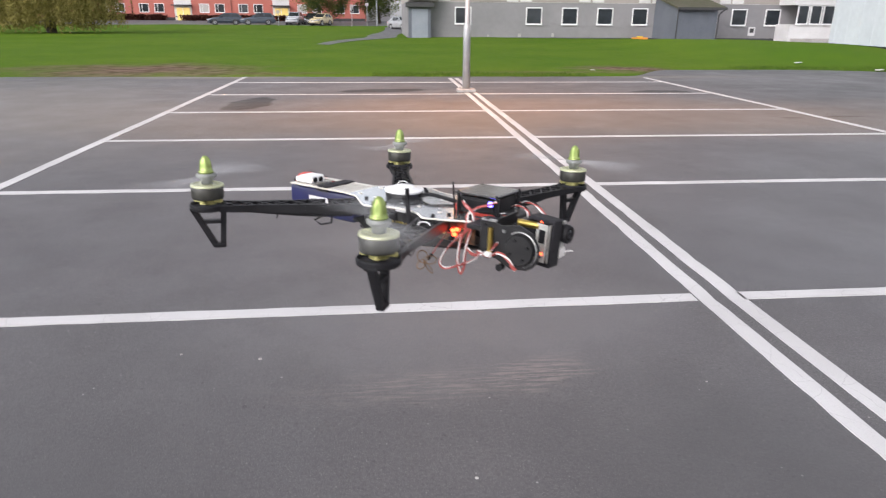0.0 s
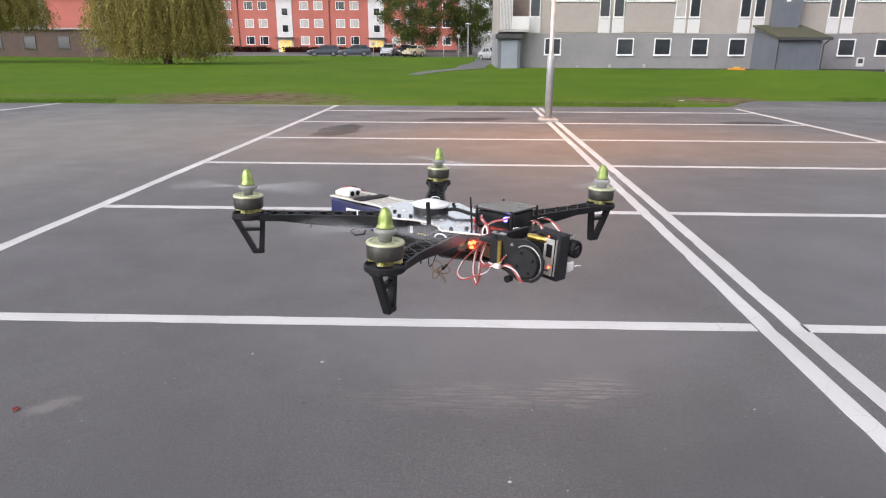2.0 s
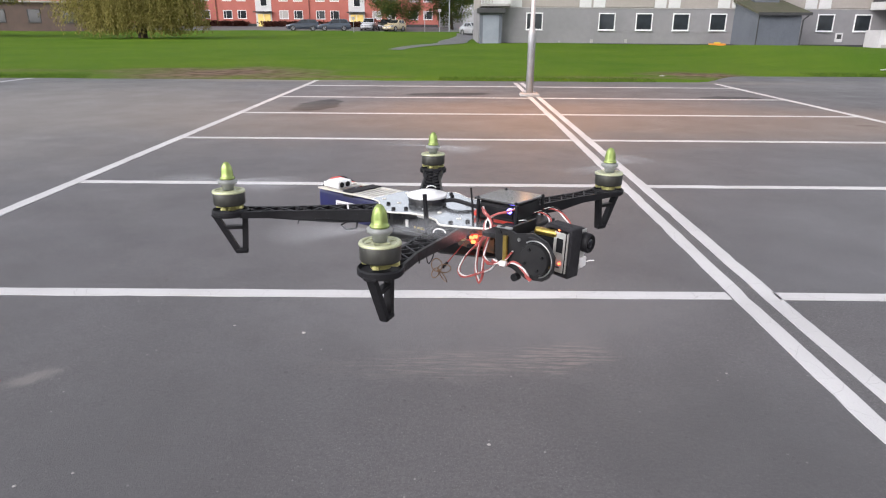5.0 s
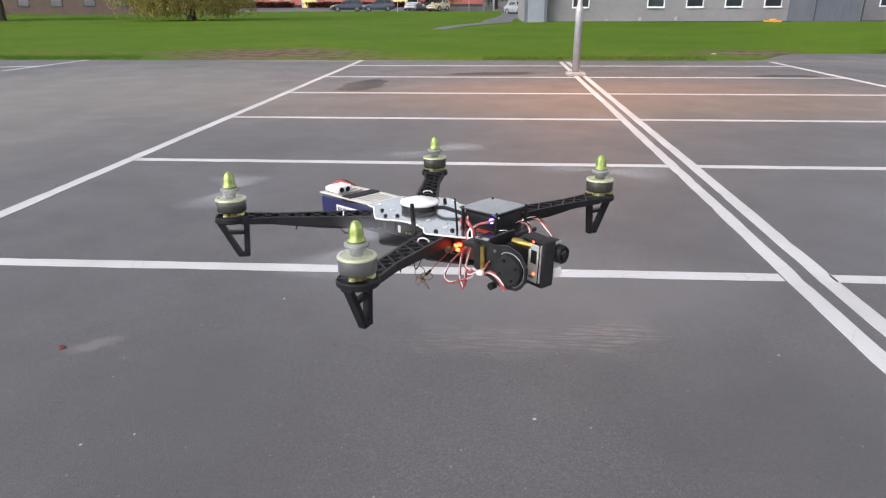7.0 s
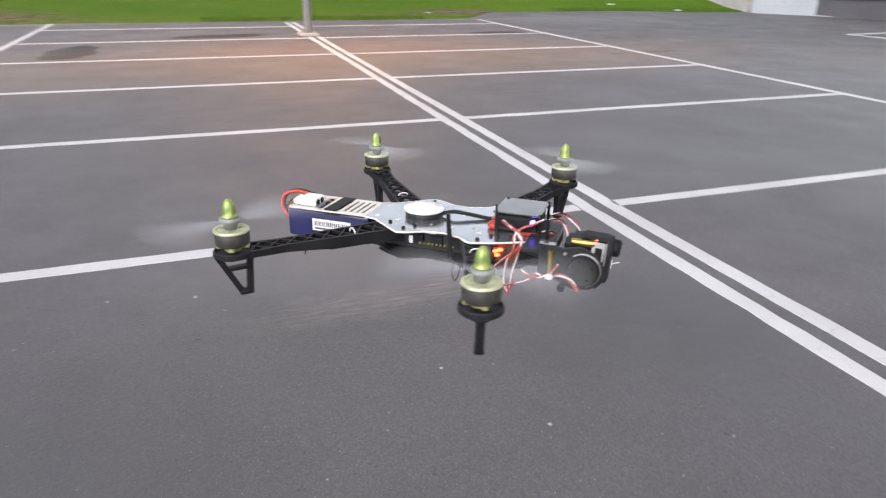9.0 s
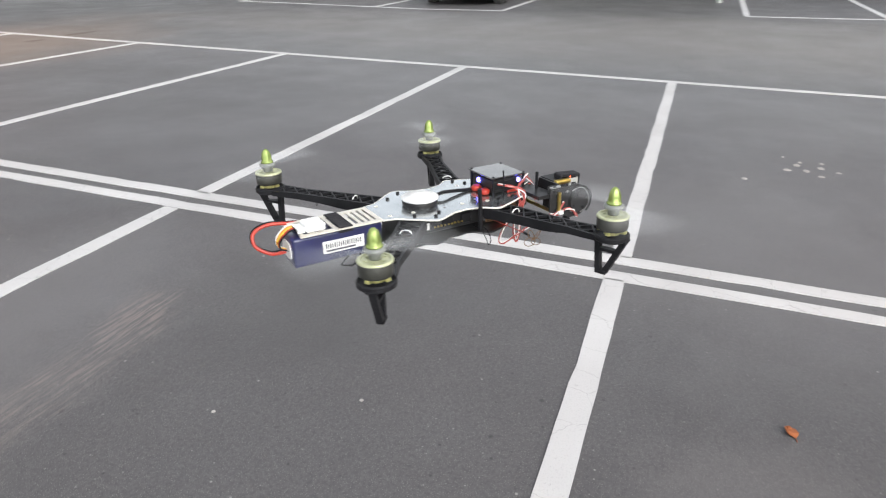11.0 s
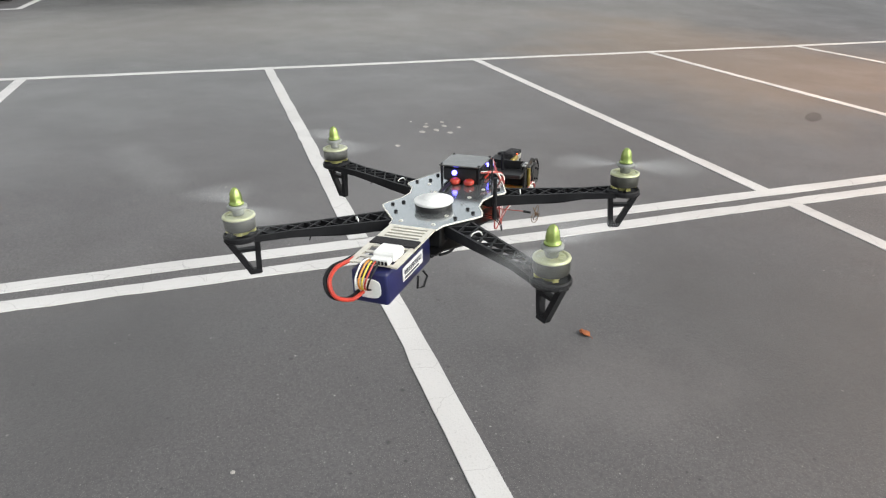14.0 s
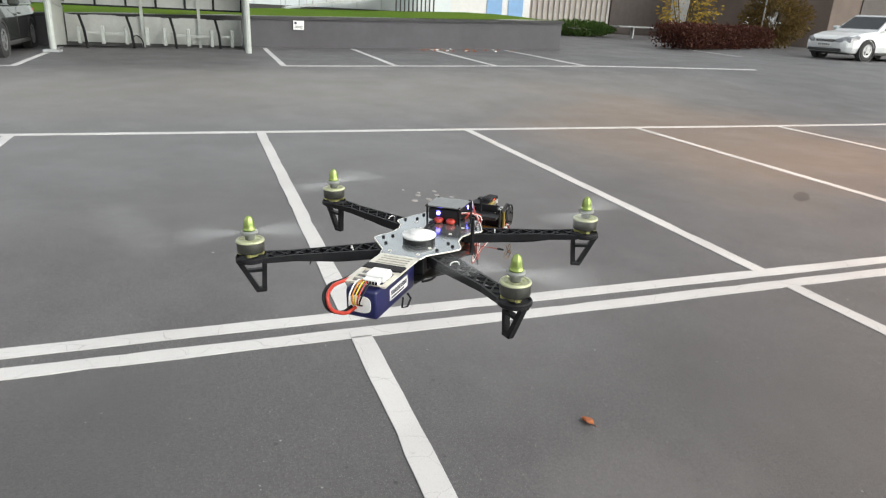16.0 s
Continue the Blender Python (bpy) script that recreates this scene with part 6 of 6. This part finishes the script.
for ya, yb in ((1.75, 0.2), (-0.1, -1.75)):
    part("rack_rail", box(1.3, 1.36, min(ya, yb), max(ya, yb), 0.3, 0.34), POSTGREY, shelter)
    for t in (0.03, 0.35, 0.68, 0.97):
        yy = ya + (yb - ya) * t
        part("rack_bracket", box(1.28, 1.38, yy - 0.04, yy + 0.04, 0.08, 0.48, 0.01), POSTGREY, shelter)
part("bike_loop", tube([(1.2, 0.5, 0.02), (1.2, 0.58, 0.2), (1.2, 0.48, 0.3), (1.2, 0.36, 0.2), (1.2, 0.34, 0.03)], 0.012, 6, None, None, 5), BLACK, shelter)

house = thing("white_pavilion", pose(25, -3, 1.2), "long white-clad pavilion on the bank", "building")
part("wall", box(0, 9, -9.0, 14, 0, 3.6), WHITEMETAL, house)
for k in range(18):
    shared("wall_seam", "hseam", lambda: box(-0.015, 0, -0.015, 0.015, 0.1, 3.6), GALV, house, pose(0, 9 - 1.0 * k, 0))
part("base", box(-0.02, 0, -9.0, 14, -0.1, 0.12), DARK, house)
part("fascia", box(-0.2, 9, -12.8, 14, 3.6, 3.9), WHITEPANEL, house)
part("end_wall", box(0.0, 9, -12.7, -9.0, -0.2, 3.6), WHITEPANEL, house)
for y in (-11.0, -12.0):
    part("blue_door", box(-0.04, 0.0, y - 0.35, y + 0.35, 0.0, 2.0), BLUEDOOR, house, "pale blue door")
part("steps", box(-0.9, -0.02, -12.5, -9.5, -0.15, 0.08), CONCRETE, house)
rampway = thing("access_ramp", pose(23.4, -3, 1.2), "grey steel access ramp with railings", "ramp")
part("ramp_deck", loft([[(0, -2.0, 0.05), (1.3, -2.0, 0.05), (1.3, -2.0, 0.0), (0, -2.0, 0.0)], [(0, -6.2, 0.75), (1.3, -6.2, 0.75), (1.3, -6.2, 0.6), (0, -6.2, 0.6)]]), GALV, rampway)
part("landing", box(0, 1.3, -7.8, -6.2, 0.6, 0.75), GALV, rampway)
for k in range(12):
    y = -2.0 - k * 0.5
    zz = 0.05 + 0.7 * min(1, k * 0.5 / 4.2)
    part("rail_post", tube([(0.03, y, zz - 0.1), (0.03, y, zz + 0.95)], 0.025, 6), GALV, rampway)
part("hand_rail", tube([(0.03, -2.0, 1.0), (0.03, -6.2, 1.7), (0.03, -7.7, 1.7)], 0.03, 6), GALV, rampway)
for k in range(10):
    part("landing_post", tube([(0.05, -6.2 - 0.17 * k, -0.2), (0.05, -6.2 - 0.17 * k, 0.62)], 0.03, 6), DARK, rampway)

barn = thing("concrete_building", pose(31, -18, 0.9), "ribbed concrete building with a dark brown garage door", "building")
part("wall", box(0, 8, -5.6, 1.0, -0.4, 5), wall_mat("ribbed_concrete", (0.4, 0.35, 0.31), (0.34, 0.3, 0.265)), barn)
for k in range(20):
    shared("rib", "crib", lambda: box(-0.09, 0.0, -0.06, 0.06, -0.3, 5), CONCRETE, barn, pose(0, 0.8 - 0.33 * k, 0))
part("recess", box(0.4, 8, -10, -5.6, -0.4, 5), BROWNWALL, barn)
part("garage_door", box(0.3, 0.4, -9.5, -5.9, -0.2, 1.9), DARKWOOD, barn)
part("pillar", box(-0.2, 0.6, -10.8, -10.0, -0.4, 5), WHITEPANEL, barn)
part("rear_wall", box(3.0, 8, -24, -10.8, -0.4, 5), GREYWALL, barn)
for k in range(10):
    shared("strip_window", "swin", lambda: box(-0.05, 0, -0.45, 0.45, -0.3, 0.3), FRAME, barn, pose(3.0, -11.8 - 1.1 * k, 1.9))
dark_house = thing("dark_building", pose(22, -33, 0.5), "dark brown building corner behind the parked car", "building")
part("wall", box(0, 10, -12, 3.2, -0.3, 5), BROWNWALL, dark_house)
part("dark_door", box(-0.05, 0, -1.2, 1.4, -0.3, 2.6), DARKWOOD, dark_house)
bush("hedge", 19.6, -20.6, 4.1, 0.75, 0.8, 22000, HEDGELEAF, 31, "clipped dark red barberry hedge", "hedge", 0.055, True).matrix_basis = place(19.2, -21.15, -63)
bush("shrub", 22.5, -22.0, 1.3, 1.3, 3.0, 900, SHRUBLEAF, 32, "thin yellow-leaved autumn shrub", "bush", 0.08)
bush("shrub", 21.3, -25.9, 1.3, 1.6, 2.4, 6000, BROWNLEAF, 33, "rounded shrub with brown and green leaves", "bush", 0.07)
bush("ground_cover", 26.0, -18.8, 1.2, 2.2, 0.7, 4500, GREENLEAF, 34, "low green shrubs before the concrete building", "bush", 0.07)
bench = thing("bench", place(25.5, -21.5, 20), "grey metal bench on a single foot", "bench")
part("seat", box(-0.25, 0.25, -1.4, 1.4, 0.5, 0.56), GALV, bench)
part("foot", box(-0.06, 0.06, -0.06, 0.06, 0, 0.5), GALV, bench)
sg = thing("sign_post", place(21.0, -24.9, 0), "grey post with a blue road sign", "sign post")
part("post", tube([(0, 0, 0), (0, 0, 2.8)], 0.035, 8), GALV, sg)
part("sign_plate", box(-0.045, -0.03, -0.25, 0.25, 2.1, 2.6, 0.01), BLUEDOOR, sg)

# ---------------------------------------------------------------- small things on the ground
random.seed(7)


def leaf_litter(name, x, y, size, mat, label, turn):
    z = ground_z(x, y)
    b = thing(name, pose(x, y, z, 0, 0, turn), label, "leaf")
    own = bmesh.new()
    pts = [(-0.9, 0, 0.02), (-0.4, 0.7, 0.35), (0.3, 0.65, 0.5), (0.8, 0.1, 0.2), (0.35, -0.65, 0.08), (-0.4, -0.6, 0.15)]
    own.faces.new([own.verts.new((px * size, py * size, pz * size)) for px, py, pz in pts])
    ext = bmesh.ops.extrude_face_region(own, geom=own.faces[:])
    for v in ext["geom"]:
        if isinstance(v, bmesh.types.BMVert):
            v.co.z += size * 0.12
    bmesh.ops.recalc_face_normals(own, faces=own.faces[:])
    part("blade", own, mat, b)
    part("stalk", tube([(-size, 0, size * 0.05), (-size * 1.4, size * 0.15, size * 0.04)], size * 0.05, 5), mat, b)
    part("curl", lathe([(0, -size * 0.35), (size * 0.26, -size * 0.2), (size * 0.3, size * 0.1), (0, size * 0.3)], 8, None, pose(size * 0.35, size * 0.1, size * 0.32, 90, 30, 0)), mat, b)
    return b


RUST = material("rusty_leaf", (0.3, 0.09, 0.025), (0.2, 0.06, 0.02), rough=0.8, scale=60)
leaf_litter("dead_leaf", -0.971, -3.145, 0.03, RUST, "curled rust-brown dead leaf on the asphalt", 25)
leaf_litter("dead_leaf", -3.52, -1.037, 0.018, material("red_leaf", (0.17, 0.025, 0.022), rough=0.7, scale=60), "red fallen leaf on the asphalt", 100)
for x, y, s in ((-2.366, -0.558, 0.016), (-1.533, -1.419, 0.012), (-1.31, -1.833, 0.013), (-2.72, -0.488, 0.012), (-3.05, -1.667, 0.011), (4.2, 15.6, 0.09), (-2.9, -1.6, 0.009), (-0.5, -0.9, 0.01), (1.1, -1.9, 0.012), (-2.4, -2.4, 0.007), (-1.9, -3.0, 0.008)):
    s *= 0.6 if y < 14 else 1
    pb = lathe([(0, 0), (s, 0.001), (s * 0.9, s * 0.3), (s * 0.4, s * 0.5), (0, s * 0.5)], 7, None, pose(x, y, ground_z(x, y) + (0.03 if y > 14 else 0), 0, 0, random.uniform(0, 90)))
    tagged(part("pebble", pb, CONCRETE), "small pale pebble lying on the ground", "pebble", "pale pebbles")
for k, (dx, dy, s) in enumerate(((0, 0, 0.036), (0.12, 0.05, 0.03), (-0.02, 0.12, 0.03), (0.1, -0.1, 0.034), (0.2, 0.02, 0.02), (-0.1, -0.08, 0.025), (0.22, -0.12, 0.028), (-0.33, 0.4, 0.025), (0.03, -0.2, 0.02), (0.3, 0.12, 0.018))):
    sp = lathe([(0, 0), (s, 0.0), (s * 0.8, 0.003), (0, 0.004)], 9, None, pose(1.98 + dx, -3.51 + dy, 0.0005) @ Matrix.Diagonal((1, 0.6 + 0.3 * (k % 3) / 2, 1, 1)))
    tagged(part("paint_spot", sp, CONCRETE), "white paint spill spot on the asphalt", "paint spot", "paint spots")
for k in range(26):
    x, y = 15.3 + random.uniform(-0.4, 0.5), -8.6 + random.gauss(0, 0.7)
    sp = lathe([(0, 0), (0.05, 0.0), (0.03, 0.02), (0, 0.02)], 6, None, pose(x, y, ground_z(x, y), random.uniform(-20, 20), 0, 0))
    tagged(part("fallen_leaf", sp, RUST if k % 4 else WHITE), "brown fallen leaf by the grey wall", "leaf", "leaves by the wall")
for x, y in ((11.6, 17.6), (12.8, 15.5)):
    lt = box(-0.18, 0.18, -0.05, 0.05, 0.0, 0.03, 0.01, None, pose(x, y, ground_z(x, y) + mound(x, y) + 0.05, 0, 0, 30))
    tagged(part("litter", lt, WHITE), "white scrap of litter on the grass", "litter")

# grass blades along the ragged turf edge
rng = np.random.default_rng(5)
bx = rng.uniform(-28, 15, 16000)
by = np.array([lawn_edge(x) for x in bx]) + np.abs(rng.normal(0, 0.45, len(bx)))
keep = (np.abs(bx + 6.6) > 4.6) & (np.abs(bx - 6.2) > 2.6) | (by > 19.5)
bx, by = bx[keep], by[keep]
bz = np.array([lawn_z(x, y) for x, y in zip(bx, by)]) + 0.012
tufts = quads(np.stack([bx, by, bz], 1), 6, 0.017, BLADE, "grass", None, 1.2, True)
tagged(tufts, "short green grass blades at the lawn edge", "grass", kind="stuff")


# ---------------------------------------------------------------- motion
FLIGHT = [
    (0, -1.789, -2.236, 1.218, -2.6, -0.2, -39.2),
    (0.5, -1.784, -2.260, 1.207, -1.5, -0.4, -38.5),
    (1, -1.774, -2.270, 1.215, -1.4, -0.6, -38.1),
    (1.5, -1.759, -2.316, 1.221, -1.5, -0.3, -38.3),
    (2, -1.751, -2.357, 1.229, -1.9, -0.0, -38.7),
    (2.5, -1.721, -2.389, 1.238, -1.7, 0.1, -38.9),
    (3, -1.694, -2.418, 1.233, -1.5, -1.3, -39.0),
    (3.5, -1.694, -2.438, 1.228, -1.5, -0.7, -39.3),
    (4, -1.700, -2.449, 1.217, -1.2, -0.8, -39.2),
    (6.5, -1.772, -2.478, 1.165, -1.7, -1.4, -39.1),
    (7, -1.812, -2.461, 1.141, -1.4, -1.3, -38.7),
    (7.5, -1.856, -2.469, 1.141, -0.9, -1.2, -38.3),
    (8, -1.889, -2.433, 1.095, -1.7, -0.9, -38.4),
    (8.5, -1.929, -2.427, 1.081, -1.1, -1.9, -39.1),
    (9, -1.964, -2.485, 1.079, -1.8, -0.7, -39.2),
    (9.5, -1.930, -2.464, 1.015, -1.8, -0.9, -39.0),
    (9.7, -1.902, -2.440, 0.982, -2.0, -1.2, -39.4),
    (11.8, -2.048, -2.297, 1.094, -2.7, -0.4, -39.3),
    (12, -2.014, -2.301, 1.078, -2.8, -1.3, -39.4),
    (12.5, -2.003, -2.276, 1.059, -2.2, -0.6, -39.2),
    (13, -2.000, -2.266, 1.043, -3.1, -0.5, -39.5),
    (13.5, -1.993, -2.229, 1.036, -2.9, -0.6, -39.2),
    (14, -1.983, -2.197, 1.069, -2.5, 0.1, -39.7),
    (14.5, -1.905, -2.207, 1.072, -2.2, -0.5, -40.3),
    (15, -1.850, -2.208, 1.069, -2.0, -0.5, -40.4),
    (15.5, -1.790, -2.225, 1.051, -1.8, -0.3, -40.4),
    (16, -1.718, -2.225, 1.069, -1.6, -0.7, -40.2),
]


def motions():
    walk(quad, [(t, pose(*p)) for t, *p in FLIGHT])
    for k, ob in enumerate(PROPS):
        s = 1 if k in (0, 3) else -1
        walk(ob, [(i / 5, pose(0, 0, -0.0165, 0, 0, s * (37 * k + 83 * i))) for i in range(81)])


motions()
